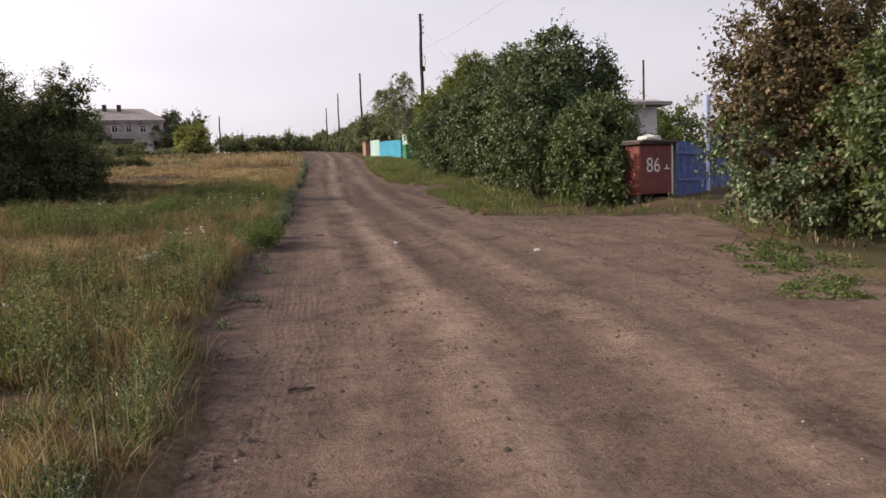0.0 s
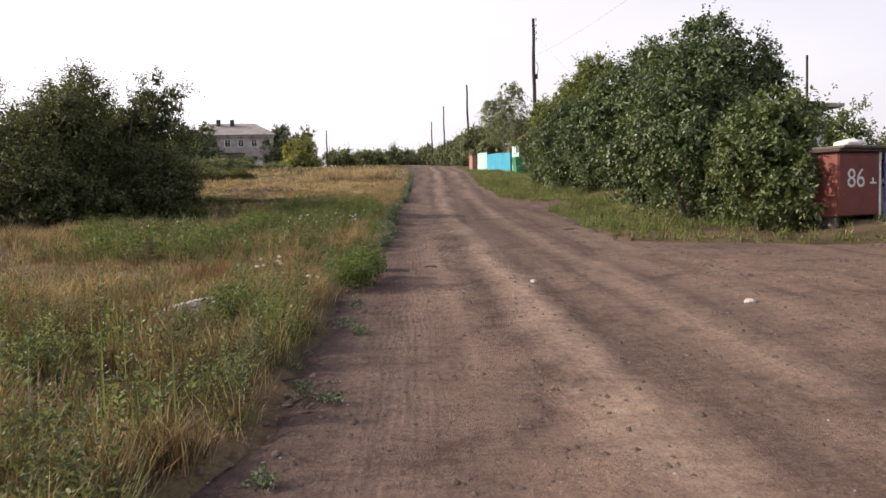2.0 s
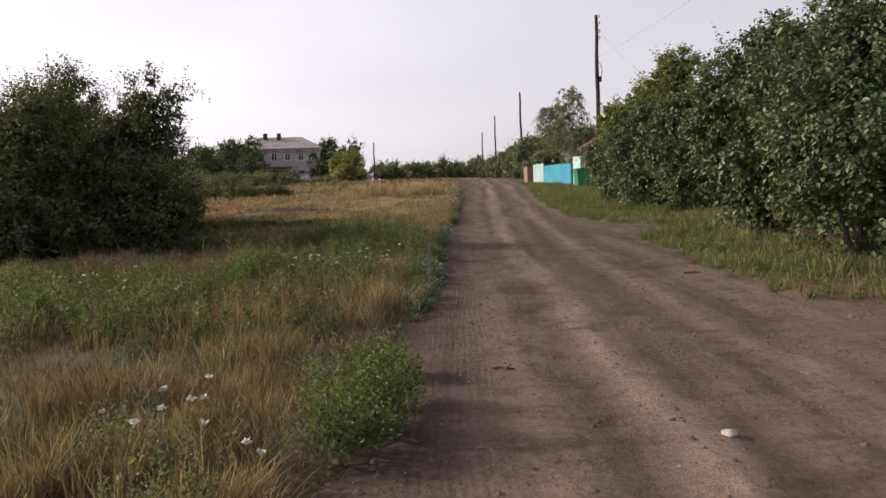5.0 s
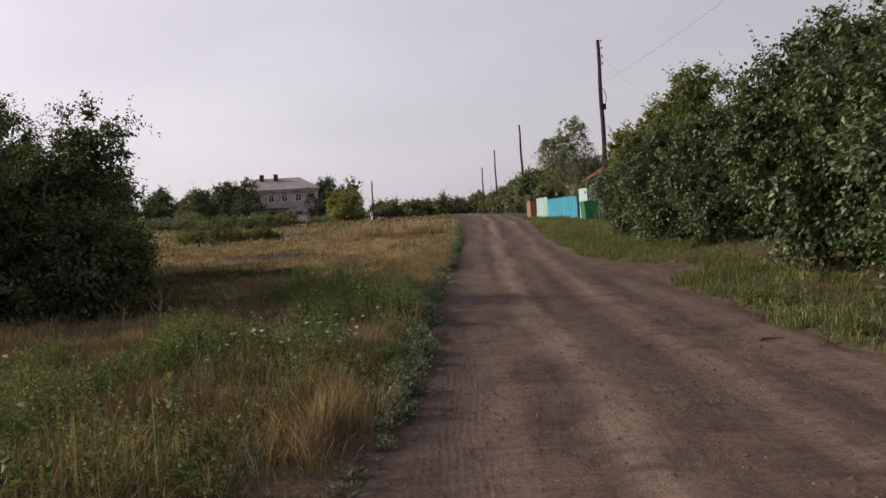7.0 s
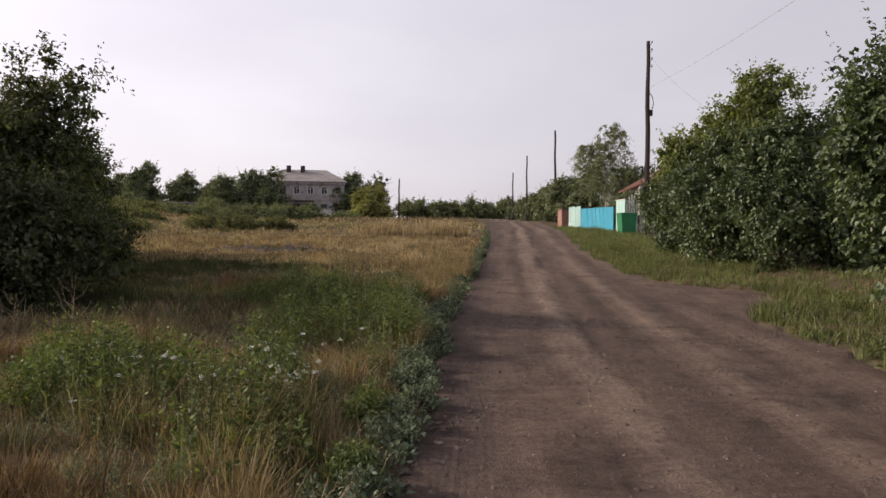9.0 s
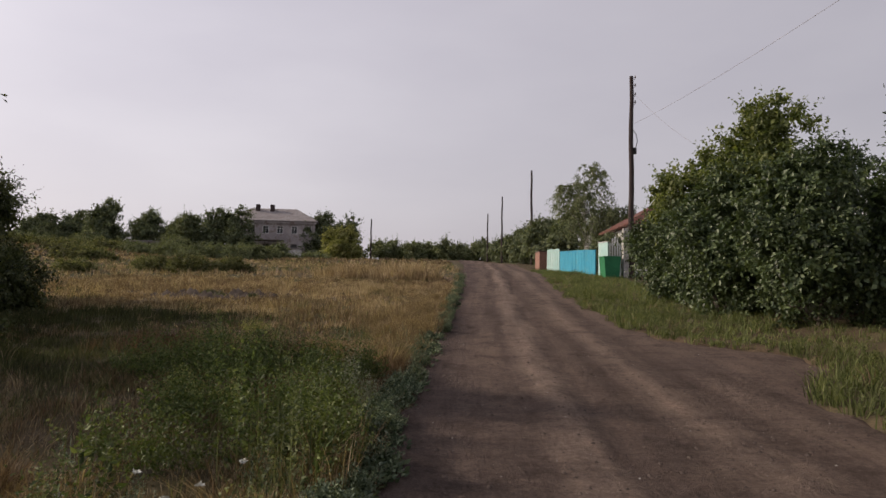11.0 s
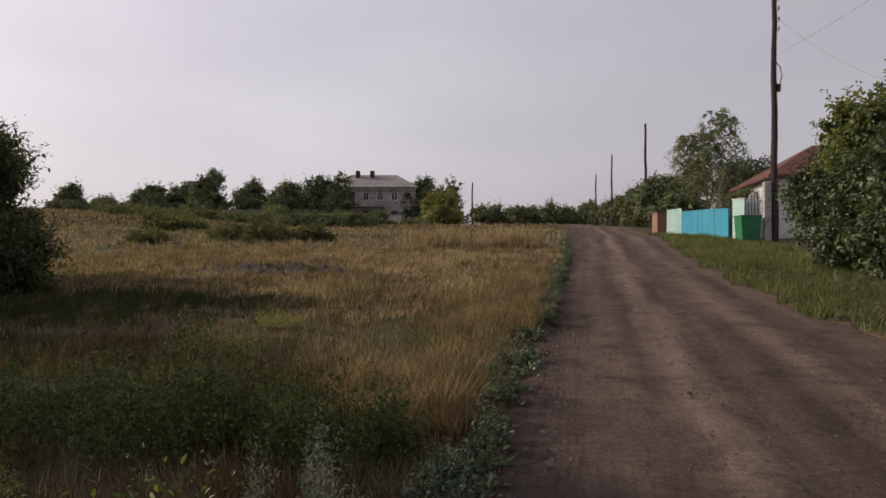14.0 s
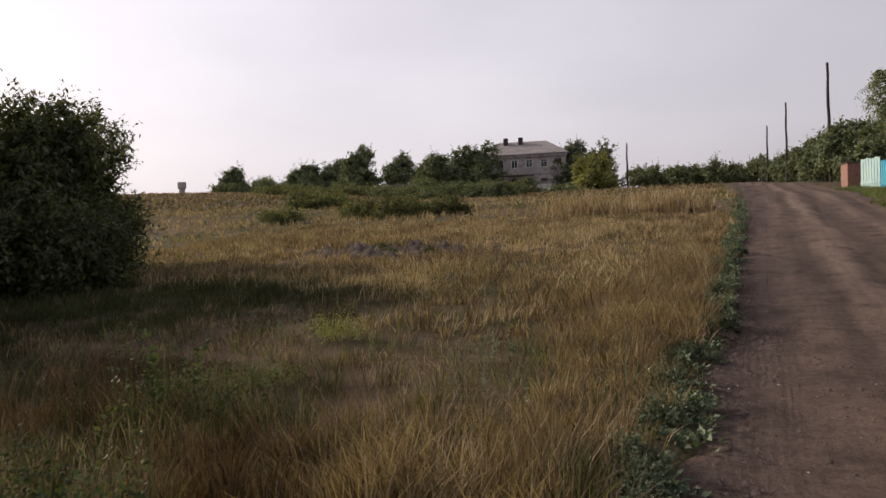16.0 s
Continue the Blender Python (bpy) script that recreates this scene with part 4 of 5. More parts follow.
def drift(x, y, spots):
    """How much a point lies in any of the ellipses, 0 to 1, with ragged rims."""
    rag = 0.16 * np.sin(x * 7.3 + 2 * np.sin(y * 3.1)) * np.sin(y * 6.1 + x * 2) + 0.12 * np.sin(x * 2.9 - y * 2.3)
    best = np.zeros(np.shape(x))
    for cx, cy, rx, ry in spots:
        best = np.maximum(best, np.clip((1.3 - np.hypot((x - cx) / rx, (y - cy) / ry) - rag) / 0.55, 0, 1))
    return best


def thin(x, y):
    """Share of growth left by trodden and bare spots and by the painted elm shadow."""
    return (1 - 0.93 * drift(x, y, TRODDEN)) * (1 - 0.85 * drift(x, y, ELM_SHADOW)) * np.where(shade_gap(x, y), 0.45, 1)


NEAR, MIDDLE = (-6.5, 0.9, 2.2, 33), (-15, 1.4, 20, 52)
near_side = lambda x, y: (x > -6.5) & (y < 33)
grass_layer("golden_grass", 2300, GOLD, lambda x, y, r: in_field(x, y, r) & (r < drift(x, y, GOLD) * thin(x, y)), 0.20, 0.46, 0.0025, 0.005, M_GOLD, "tall golden dry grass in tufts", 1, 0.4, 0.35, 28, 0.045, 0.09)
grass_layer("rusty_grass", 2200, RUSTY, lambda x, y, r: in_field(x, y, r) & (r < drift(x, y, RUSTY) * thin(x, y)), 0.20, 0.42, 0.0025, 0.005, M_RUST, "reddish brown dry grass in tufts", 2, 0.3, 0.35, 34, 0.05)
grass_layer("short_straw", 150000, NEAR, lambda x, y, r: in_field(x, y, r) & (r < thin(x, y) * np.exp(-np.maximum(0, left_field(x, y) - 4) / 3)), 0.10, 0.30, 0.003, 0.006, M_STRAW, "short dry undergrowth of straw", 15, 0.6, 0.2, 16, 0.07)
grass_layer("brown_straw", 80000, NEAR, lambda x, y, r: in_field(x, y, r) & (r < thin(x, y)) & (patches(x * 1.7 + 3, y * 1.7) > -0.1), 0.10, 0.30, 0.003, 0.006, M_RUST, "short brown undergrowth of dry grass", 35, 0.6, 0.2, 16, 0.07)
grass_layer("green_grass", 900, LEAFY, lambda x, y, r: in_field(x, y, r) & (r < thin(x, y) * drift(x, y, LEAFY)), 0.16, 0.40, 0.004, 0.008, M_GREENBLADE, "dull green field grass", 3, 0.5, 0.0, 20, 0.06)
grass_layer("rank_grass", 170000, (-6.5, 0.9, 2.2, 33), lambda x, y, r: in_field(x, y, r) & (r < thin(x, y) * np.interp(y, (3, 10, 13, 24, 27, 33), (0.75, 0.6, 0.22, 0.22, 0.4, 0.45)) * np.exp(-np.maximum(0, left_field(x, y) - 4) / 3)), 0.14, 0.40, 0.004, 0.008, M_GREENBLADE, "rank green grass among straw", 39, 0.5, 0.0, 20, 0.06)
for title, south, north, straw, seed in (("field_straw", 20, 36, M_STRAW, 36), ("pale_straw", 36, 52, M_PALESTRAW, 44)):
    grass_layer(title, 85000, (-15, 1.4, south, north), lambda x, y, r: (left_field(x, y) > 0.12) & ~near_side(x, y) & (drift(x, y, TRODDEN) < r) & (0.9 * drift(x, y, ELM_SHADOW) < (r * 7.7) % 1) & (patches(x * 0.7, y * 0.5) + 0.9 * r > -0.2), 0.12, 0.32, 0.006, 0.011, straw, "dry straw-coloured steppe grass", seed, 0.45, 0.3, 14, 0.07)
grass_layer("field_rust", 90000, MIDDLE, lambda x, y, r: (left_field(x, y) > 0.12) & ~near_side(x, y) & (drift(x, y, TRODDEN) < r) & (0.9 * drift(x, y, ELM_SHADOW) < (r * 7.7) % 1) & (patches(x * 0.6 + 9, y * 0.45) + 0.5 * r > 0.15), 0.12, 0.30, 0.006, 0.011, M_RUST, "brownish dry steppe grass", 37, 0.45, 0.3, 14, 0.07)
grass_layer("field_green", 60000, MIDDLE, lambda x, y, r: (left_field(x, y) > 0.12) & ~near_side(x, y) & (drift(x, y, TRODDEN) < r) & (0.9 * drift(x, y, ELM_SHADOW) < (r * 7.7) % 1) & (patches(x * 0.5, y * 0.5) - 0.3 * r < -0.02), 0.10, 0.28, 0.007, 0.013, M_GREENBLADE, "dull green steppe grass", 38, 0.5, 0.0, 12, 0.07)
# dark blades put the elms' shadow into the grass colour
grass_layer("elm_shadow_grass", 1000, ELM_SHADOW, lambda x, y, r: (left_field(x, y) > 0.12) & (x > -11) & (r < drift(x, y, ELM_SHADOW) * (1 - 0.8 * drift(x, y, RUSTY))), 0.10, 0.26, 0.005, 0.010, M_ELMSHADOW, "short green grass darkened as elm shadow", 45, 0.5, 0.0, 16, 0.07)
grass_layer("tall_stalks", 620, LEAFY, lambda x, y, r: in_field(x, y, r) & (r < drift(x, y, LEAFY)), 0.26, 0.52, 0.002, 0.004, M_GOLD, "tall dry stalks among the weeds", 46, 0.3, 0.5, 14, 0.06, 0.05)
grass_layer("far_straw_grass", 110000, (-34, 2, 24, 90), lambda x, y, r: (left_field(x, y) > 0.15) & ((x < -15) | (y > 52)) & (patches(x * 0.5, y * 0.5) + 0.4 * r > -0.25) & (r < 1.2 - y / 110), 0.15, 0.38, 0.010, 0.020, M_PALESTRAW, "dry straw-coloured steppe grass", 4, 0.5, 0.3, 8)
grass_layer("far_green_grass", 50000, (-34, 2, 24, 90), lambda x, y, r: (left_field(x, y) > 0.15) & ((x < -15) | (y > 52)) & (patches(x * 0.5, y * 0.5) - 0.3 * r < -0.05), 0.12, 0.32, 0.012, 0.025, M_GREENBLADE, "dull green steppe grass", 5, 0.6, 0.0, 8)
grass_layer("distant_grass", 60000, (-95, 2, 55, 128), lambda x, y, r: (left_field(x, y) > 0.3) & ((x < -33) | (y > 84)), 0.2, 0.45, 0.04, 0.09, M_STRAW, "dry straw-coloured grass far out on the field", 26, 0.5, 0.3, 5)
grass_layer("distant_green", 22000, (-95, 2, 55, 128), lambda x, y, r: (left_field(x, y) > 0.3) & ((x < -33) | (y > 84)) & (patches(x * 0.3, y * 0.3) > 0), 0.2, 0.4, 0.04, 0.09, M_GREENBLADE, "dull green grass far out on the field", 27, 0.5, 0.3, 5)
grass_layer("tussock_grass", 9000, (-5.5, 0.8, 51, 57), lambda x, y, r: ((x + 1.6) / 3.6) ** 2 + ((y - 54) / 1.8) ** 2 < 1.1 - 0.4 * r, 0.5, 0.95, 0.012, 0.022, M_PALESTRAW, "tall tussock of dry straw grass", 16, 0.6, 0.3)
grass_layer("near_left_grass", 30000, (-18, -6.5, 8, 26), lambda x, y, r: r > 0.1, 0.2, 0.5, 0.006, 0.012, M_STRAW, "dry straw-coloured steppe grass", 6, 0.5, 0.3, 12)
weed_layer("broad_weeds", 14, LEAFY, lambda x, y, r: in_field(x, y, r) & (y > 13) & (r < drift(x, y, LEAFY) * thin(x, y)), 0.25, 0.7, 0.075, 34, M_BUSHWEED, "broad-leaved dark green weeds in the grass", 47, 0.5)
weed_layer("green_weeds", 58, LEAFY, lambda x, y, r: in_field(x, y, r) & (r < np.interp(y, (9, 12), (0.75, 1)) * drift(x, y, LEAFY) * thin(x, y)), 0.16, 0.78, 0.042, 42, M_WEED, "leafy green weeds in the grass", 7)
weed_layer("grey_weeds", 3000, NEAR, lambda x, y, r: in_field(x, y, r) & (patches(x * 1.4 + 8, y * 1.2) + 0.4 * r > 0.55) & (r < thin(x, y)), 0.22, 0.55, 0.036, 34, M_SILVER, "grey-green wormwood in the grass", 13, 0.3)
weed_layer("edge_weeds", 9500, (-1.6, 2.5, 9, 60), lambda x, y, r: (left_field(x, y) > -0.14) & (left_field(x, y) < 0.04 + 0.3 * r) & (patches(x * 0.2, y * 1.3) + 0.35 * r > -0.35) & ((y > 17.6) | (r < 0.25)), 0.04, 0.17, 0.062, 26, M_SILVER, "grey-green leafy weeds along the road edge", 8, 0.5, 1.6)
CL = np.random.default_rng(77)
weed_clumps("dark_weed_bushes", [(-2.75, 27.05, 0.48, 0.82), (-2.4, 27.5, 0.46, 0.78), (-2.0, 27.1, 0.39, 0.71), (-1.55, 27.25, 0.39, 0.80), (-1.15, 27.6, 0.40, 0.71), (-0.85, 27.2, 0.34, 0.64), (-0.55, 27.15, 0.44, 0.74), (-0.25, 27.45, 0.28, 0.57),
                                 (-3.3, 27.6, 0.46, 0.60), (-1.8, 28.0, 0.40, 0.64), (-2.9, 28.2, 0.40, 0.50), (-1.0, 24.3, 0.42, 0.98), (-1.5, 24.6, 0.42, 0.85), (-0.62, 24.9, 0.36, 0.78), (-1.9, 25.0, 0.4, 0.6), (-0.36, 12.8, 0.32, 0.48), (-0.2, 13.2, 0.3, 0.58), (-0.5, 13.4, 0.34, 0.6), (-0.18, 13.8, 0.28, 0.48), (-0.3, 14.6, 0.26, 0.36), (-1.4, 10.6, 0.28, 0.5),
                                 (-0.12, 18.9, 0.2, 0.3), (-0.2, 20.3, 0.22, 0.34)]
            + [(CL.uniform(-3.2, -0.6), CL.uniform(20.3, 22.0), CL.uniform(0.22, 0.4), CL.uniform(0.4, 0.68)) for _ in range(13)]
            + [(CL.uniform(-6.5, -2.6), CL.uniform(17.4, 21.5), CL.uniform(0.28, 0.5), CL.uniform(0.4, 0.66)) for _ in range(15)], 0.046, 1500, M_BUSHWEED, "dark green bushy weeds beside the road", 9)
weed_clumps("light_weed_bushes", [(CL.uniform(-1.5, -0.2), CL.uniform(23.0, 25.3), CL.uniform(0.26, 0.42), CL.uniform(0.5, 0.85)) for _ in range(10)] + [(-0.45, 23.6, 0.32, 0.7), (-0.95, 11.4, 0.2, 0.3), (-1.0, 10.3, 0.26, 0.42), (-0.85, 9.7, 0.22, 0.36), (-1.9, 23.4, 0.2, 0.6), (-3.2, 22.1, 0.4, 0.62)], 0.042, 1000, M_BRIGHT, "light green bushy weeds beside the road", 40)
weed_clumps("scattered_weed_bushes", [(float(road_left(q)) - 0.2 - 4 * CL.random() ** 1.5, q, CL.uniform(0.12, 0.28), CL.uniform(0.22, 0.62)) for q in (*CL.uniform(3, 11.5, 80), *CL.uniform(11.5, 24, 30))], 0.032, 560, M_WEED, "bushy green weeds among the dry grass", 30)
weed_clumps("grey_weed_bushes", [(float(road_left(q)) - 0.15 - 4.0 * CL.random() ** 1.5, q, CL.uniform(0.1, 0.26), CL.uniform(0.2, 0.5)) for q in CL.uniform(3, 24, 44)] + [(-0.8, 4.6, 0.25, 0.4), (-0.9, 5.1, 0.22, 0.42), (-1.1, 11.2, 0.18, 0.4), (0.36, 29.35, 0.2, 0.26), (0.3, 29.7, 0.14, 0.2)], 0.028, 560, M_SILVER, "grey-green bushy weeds among the dry grass", 31, 0.3)
weed_clumps("verge_bushes", [(5.45, 23.4, 0.32, 0.32), (5.7, 22.9, 0.22, 0.25), (6.4, 44.4, 0.6, 0.5), (6.9, 45.4, 0.5, 0.45), (6.0, 36.2, 0.3, 0.25), (5.3, 20.3, 0.22, 0.2), (7.4, 28.0, 0.3, 0.3)], 0.045, 1200, M_VERGE, "leafy green weed clumps on the verge", 33)
weed_clumps("edge_bushes", [(float(road_left(q)) - CL.uniform(-0.06, 0.2), q, CL.uniform(0.1, 0.2), CL.uniform(0.1, 0.26)) for q in (*CL.uniform(17.8, 28, 60), *CL.uniform(28, 50, 56))], 0.045, 380, M_SILVER, "grey-green leafy weeds along the road edge", 32, 0.5)
weed_clumps("road_sprigs", [(-0.35, 10.6, 0.14, 0.09), (-0.2, 10.2, 0.1, 0.08), (-0.35, 8.1, 0.13, 0.1), (-0.5, 8.3, 0.12, 0.12), (-0.3, 11.3, 0.08, 0.2), (-0.55, 6.9, 0.08, 0.08), (-0.1, 17.2, 0.1, 0.1), (-0.25, 16.6, 0.08, 0.06), (0.32, 26.4, 0.1, 0.08), (0.3, 28.0, 0.12, 0.07)], 0.035, 170, M_SILVER, "low grey-green sprigs on the bare road edge", 43, 0.4)
weed_clumps("yellow_weeds", [(-1.95, 25.75, 0.3, 0.42), (-1.5, 25.6, 0.26, 0.36), (-2.3, 26.2, 0.3, 0.4), (-3.05, 32.9, 0.4, 0.4), (-3.3, 30.9, 0.5, 0.28), (-2.9, 31.2, 0.4, 0.22)], 0.03, 1300, M_YELLOW, "yellow-green flowering weeds", 17, 0.5)
weed_clumps("rubble_weeds", [(-6.6 + CL.normal() * 1.1, 42.2 + CL.normal() * 0.5, 0.25, 0.16) for _ in range(4)], 0.07, 300, M_DARKLEAF, "dark weeds on the rubble heap", 34, 0.5)
weed_clumps("plume_weeds", [(-0.28, 25.95, 0.11, 0.72), (-0.40, 26.25, 0.09, 0.6), (-0.12, 25.8, 0.14, 0.42), (-0.6, 26.0, 0.09, 0.55)], 0.04, 700, M_PLUME, "pale grey-green wormwood plumes", 20, 0.25)
weed_layer("creeping_weeds", 560, (4.9, 7.6, 6.2, 10.4), lambda x, y, r: (np.abs(x - (7.3 - (10.4 - y) * 0.42)) < 0.9 * r) & (patches(x * 2, y * 2) > -0.3), 0.03, 0.14, 0.045, 40, M_BUSHWEED, "low creeping green weeds beside the bush", 24, 0.6, 2.5)
weed_layer("verge_weeds", 4200, (4.6, 12, 10, 56), lambda x, y, r: (x > 4) & (inside_road(x, y) < 0.15) & (inside_road(x, y) > -1.8) & (r > 0.2), 0.08, 0.32, 0.045, 30, M_VERGE, "low green weeds on the grass verge", 10)
grass_layer("verge_grass", 120000, (4.6, 11, 10, 75), lambda x, y, r: (x > 4) & (inside_road(x, y) < 0.12) & (inside_road(x, y) > -4.0) & ((y > 19.5) | (r < 0.22) | ((y > 17.4) & (x < 6.4) & (r < 0.6))), 0.12, 0.34, 0.007, 0.015, M_VERGE, "green grass verge below the hedge", 11, 0.6, 0.0, 14)
grass_layer("verge_straw", 5000, (4.6, 11, 4, 75), lambda x, y, r: (x > 4) & (inside_road(x, y) < 0.0) & (inside_road(x, y) > -3.0), 0.12, 0.36, 0.005, 0.010, M_STRAW, "dry grass stalks on the verge", 12, 0.5, 0.5, 10)


# ---- poles and wires ----
def pole(x, y, height, r0, lean, label, mat=None, stub=False, fittings=True, group="power poles"):
    z = on_land(x, y)
    ob = thing("utility_pole", x, y, z, label, "pole", group)
    top = Vector((lean, 0, height))
    bm = bmesh.new()
    n = 9
    pts = [Vector((0, 0, -0.3)).lerp(top, k / n) + Vector((0.03 * math.sin(k * 1.7), 0.03 * math.cos(k * 1.3), 0)) for k in range(n + 1)]
    tube(bm, pts, [r0 * (1 - 0.38 * k / n) for k in range(n + 1)], 12)
    post = part("post", bm, mat or M_POLE, ob)
    if stub:
        part("concrete_stub", boxes((-0.48, -0.17, -0.16, 0.16, -0.3, 2.75), bevel=0.02), M_CONCRETE, ob, "pale concrete stub lashed to the pole")
        for zz in (0.9, 2.3):
            bm = bmesh.new()
            tube(bm, [(-0.15 + 0.36 * math.cos(a), 0.21 * math.sin(a), zz) for a in np.linspace(0, 2 * math.pi, 17)], [0.012] * 17, 5, False)
            part("binding_wire", bm, M_IRON, ob)
    if fittings:
        for k, f in enumerate((0.985, 0.945, 0.90, 0.86)):
            p = Vector((0, 0, 0)).lerp(top, f)
            s = 1
            bm = bmesh.new()
            tube(bm, [p, p + Vector((0.2 * s, 0, -0.02)), p + Vector((0.22 * s, 0, 0.1))], [0.012] * 3, 6)
            hook = part("hook", bm, M_IRON, ob)
            bm = bmesh.new()
            tube(bm, [p + Vector((0.22 * s, 0, 0.06 + q)) for q in (0, 0.03, 0.07, 0.09, 0.13, 0.15)], [0.035, 0.05, 0.05, 0.035, 0.04, 0.02], 10)
            part("insulator", bm, M_CERAMIC, hook, "pale porcelain insulator")
    return ob, Vector((x, y, z)), top


P1, P1_FOOT, P1_TOP = pole(11.32, 58.6, 11.3, 0.17, 0.0, "tall weathered wooden utility pole on a concrete stub", None, True)
bm = boxes((0.10, 0.26, -0.14, 0.10, 6.9, 7.25), bevel=0.015)
part("junction_box", bm, M_IRON, P1, "dark junction box")
bm = bmesh.new()
tube(bm, [(0.02, -0.12, 8.3), (0.22, -0.16, 8.0), (0.30, -0.16, 7.6), (0.2, -0.14, 7.2)], [0.022] * 4, 6)
part("cable_loop", bm, M_IRON, P1)
P0, P0_FOOT, P0_TOP = pole(11.9, 14.2, 10.4, 0.2, 0.05, "reddish brown wooden utility pole rising out of the bush", M_REDPOLE, False)
P2, P2_FOOT, P2_TOP = pole(10.75, 97.1, 10.2, 0.16, -0.1, "weathered wooden utility pole beside the far bushes", None, False, False)
P3, P3_FOOT, P3_TOP = pole(9.85, 123.6, 9.6, 0.15, 0.0, "weathered wooden utility pole beside the far bushes", None, False, False)
P4, P4_FOOT, P4_TOP = pole(9.0, 141, 8.0, 0.15, 0.0, "weathered wooden utility pole far down the road", None, False, False)
pole(-9.3, 130, 6.2, 0.15, 0.0, "short weathered wooden pole at the far field edge", None, False, False)


def wire(a, b, sag, label, r=0.007):
    n = 20
    pts = [a.lerp(b, k / n) - Vector((0, 0, sag * 4 * (k / n) * (1 - k / n))) for k in range(n + 1)]
    bm = bmesh.new()
    tube(bm, [p - a for p in pts], [r] * (n + 1), 5)
    ob = part("overhead_wire", bm, M_WIRE, None, label)
    ob.location = a
    return tagged(ob, "", "wire", "overhead wires")


wire(P0_FOOT + P0_TOP * 0.985 + Vector((0.22, 0, 0.1)), P1_FOOT + P1_TOP * 0.76 + Vector((0.12, 0, 0)), 0.7, "thin dark overhead wire between utility poles")
wire(P1_FOOT + P1_TOP * 0.90 + Vector((0.22, 0, 0.1)), Vector((13.6, 43.8, on_land(13.6, 43.8) + 4.3)), 0.9, "thin dark service wire running down to a house")


# ---- plot 86: gate panel, fence, house ----
def text_mesh(body, size, depth, mat):
    cu = bpy.data.curves.new("lettering", "FONT")
    cu.body, cu.size, cu.extrude = body, size, depth
    tmp = bpy.data.objects.new("lettering", cu)
    scene.collection.objects.link(tmp)
    me = bpy.data.meshes.new_from_object(tmp.evaluated_get(bpy.context.evaluated_depsgraph_get()))
    bpy.data.objects.remove(tmp)
    me.materials.clear()
    me.materials.append(mat)
    return me


def plot_gate():
    x, y = 9.3, 17.4
    z = on_land(x, y) + 0.03
    ob = thing("meter_cabinet", x, y, z, "brown-red sheet metal cabinet with white house number 86", "cabinet", turn=20)
    w = 0.60
    part("body", boxes((-w, w, 0.012, 0.55, 0.12, 1.36), bevel=0.01), M_REDPAINT, ob)
    part("door", boxes((-w + 0.01, w - 0.06, -0.012, 0.009, 0.14, 1.34), bevel=0.004), M_REDPAINT, ob)
    part("edge_strip", boxes((w - 0.045, w + 0.012, -0.016, 0.010, 0.10, 1.38), bevel=0.004), M_WHITEPAINT, ob, "white painted edge strip")
    for sx in (-w + 0.05, w - 0.12):
        part("foot", boxes((sx, sx + 0.07, 0.05, 0.5, -0.1, 0.117)), M_IRON, ob)
    part("cap_board", boxes((-w - 0.10, w + 0.06, -0.10, 0.60, 1.363, 1.42), bevel=0.012), M_SOOT, ob, "dark weathered board")
    part("cap_board", boxes((-w - 0.02, w + 0.09, -0.14, 0.58, 1.425, 1.48), bevel=0.012), M_ROTWOOD, ob, "grey weathered board")
    part("house_number", text_mesh("86", 0.52, 0.003, M_WHITEPAINT), M_WHITEPAINT, ob, "white painted number 86", pose(-0.38, -0.016, 0.68, 90))
    part("number_mark", boxes((0.28, 0.47, -0.0165, -0.0125, 0.74, 0.775), (0.34, 0.39, -0.0165, -0.0125, 0.775, 0.86)), M_WHITEPAINT, ob, "small white painted mark")
    c, s = math.cos(radians(20)), math.sin(radians(20))
    bm = bmesh.new()
    bmesh.ops.create_icosphere(bm, subdivisions=3, radius=1)
    for v in bm.verts:
        q = 1 + 0.18 * noise.noise(v.co * 2.1)
        v.co = Vector((v.co.x * 0.34 * q, v.co.y * 0.26 * q, max(v.co.z, -0.35) * 0.11 * q))
    sack = part("sack", bm, M_WHITEPAINT, None, "slumped white sack lying on the cabinet's boards")
    sack.matrix_basis = pose(x - 0.02 * c - 0.2 * s, y + 0.2 * c, z + 1.48 + 0.038, 0, 0, 20)
    tagged(sack, "", "sack")
    turn = 42
    c, s = math.cos(radians(turn)), math.sin(radians(turn))
    fx, fy = x + 0.66, y + 0.22
    fence = thing("picket_fence", fx, fy, on_land(fx, fy), "blue painted picket fence with worn paint beside the cabinet", "fence", turn=turn)
    n = 21
    for zz in (0.42, 1.12):
        part("rail", boxes((0, n * 0.125, -0.06, -0.016, zz, zz + 0.07), bevel=0.006), M_BLUEPAINT, fence)
    slat = part("picket", boxes((-0.042, 0.042, -0.012, 0.012, 0.05, 1.46), bevel=0.006), M_BLUEPAINT, fence, "", pose(0.06, 0, 0))
    for j in range(1, n):
        o = slat.copy()
        scene.collection.objects.link(o)
        o.matrix_basis = pose(0.06 + j * 0.125, 0, 0.02 * math.sin(j * 2.7), 0, 1.2 * math.sin(j * 5.1), 0)
    gx, gy = fx + (n * 0.125 + 0.12) * c, fy + (n * 0.125 + 0.12) * s
    gz = on_land(gx, gy)
    gate = thing("yard_gate", gx, gy, gz, "blue and white tubular yard gate with lattice arch", "gate", turn=12)
    for k, sx in enumerate((0.0, 2.6)):
        bm = bmesh.new()
        tube(bm, [(sx, 0, -0.2), (sx, 0, 2.75)], [0.075, 0.075], 12)
        part("gate_post", bm, M_PALEBLUE, gate, "pale blue steel pipe post")
    bm = bmesh.new()
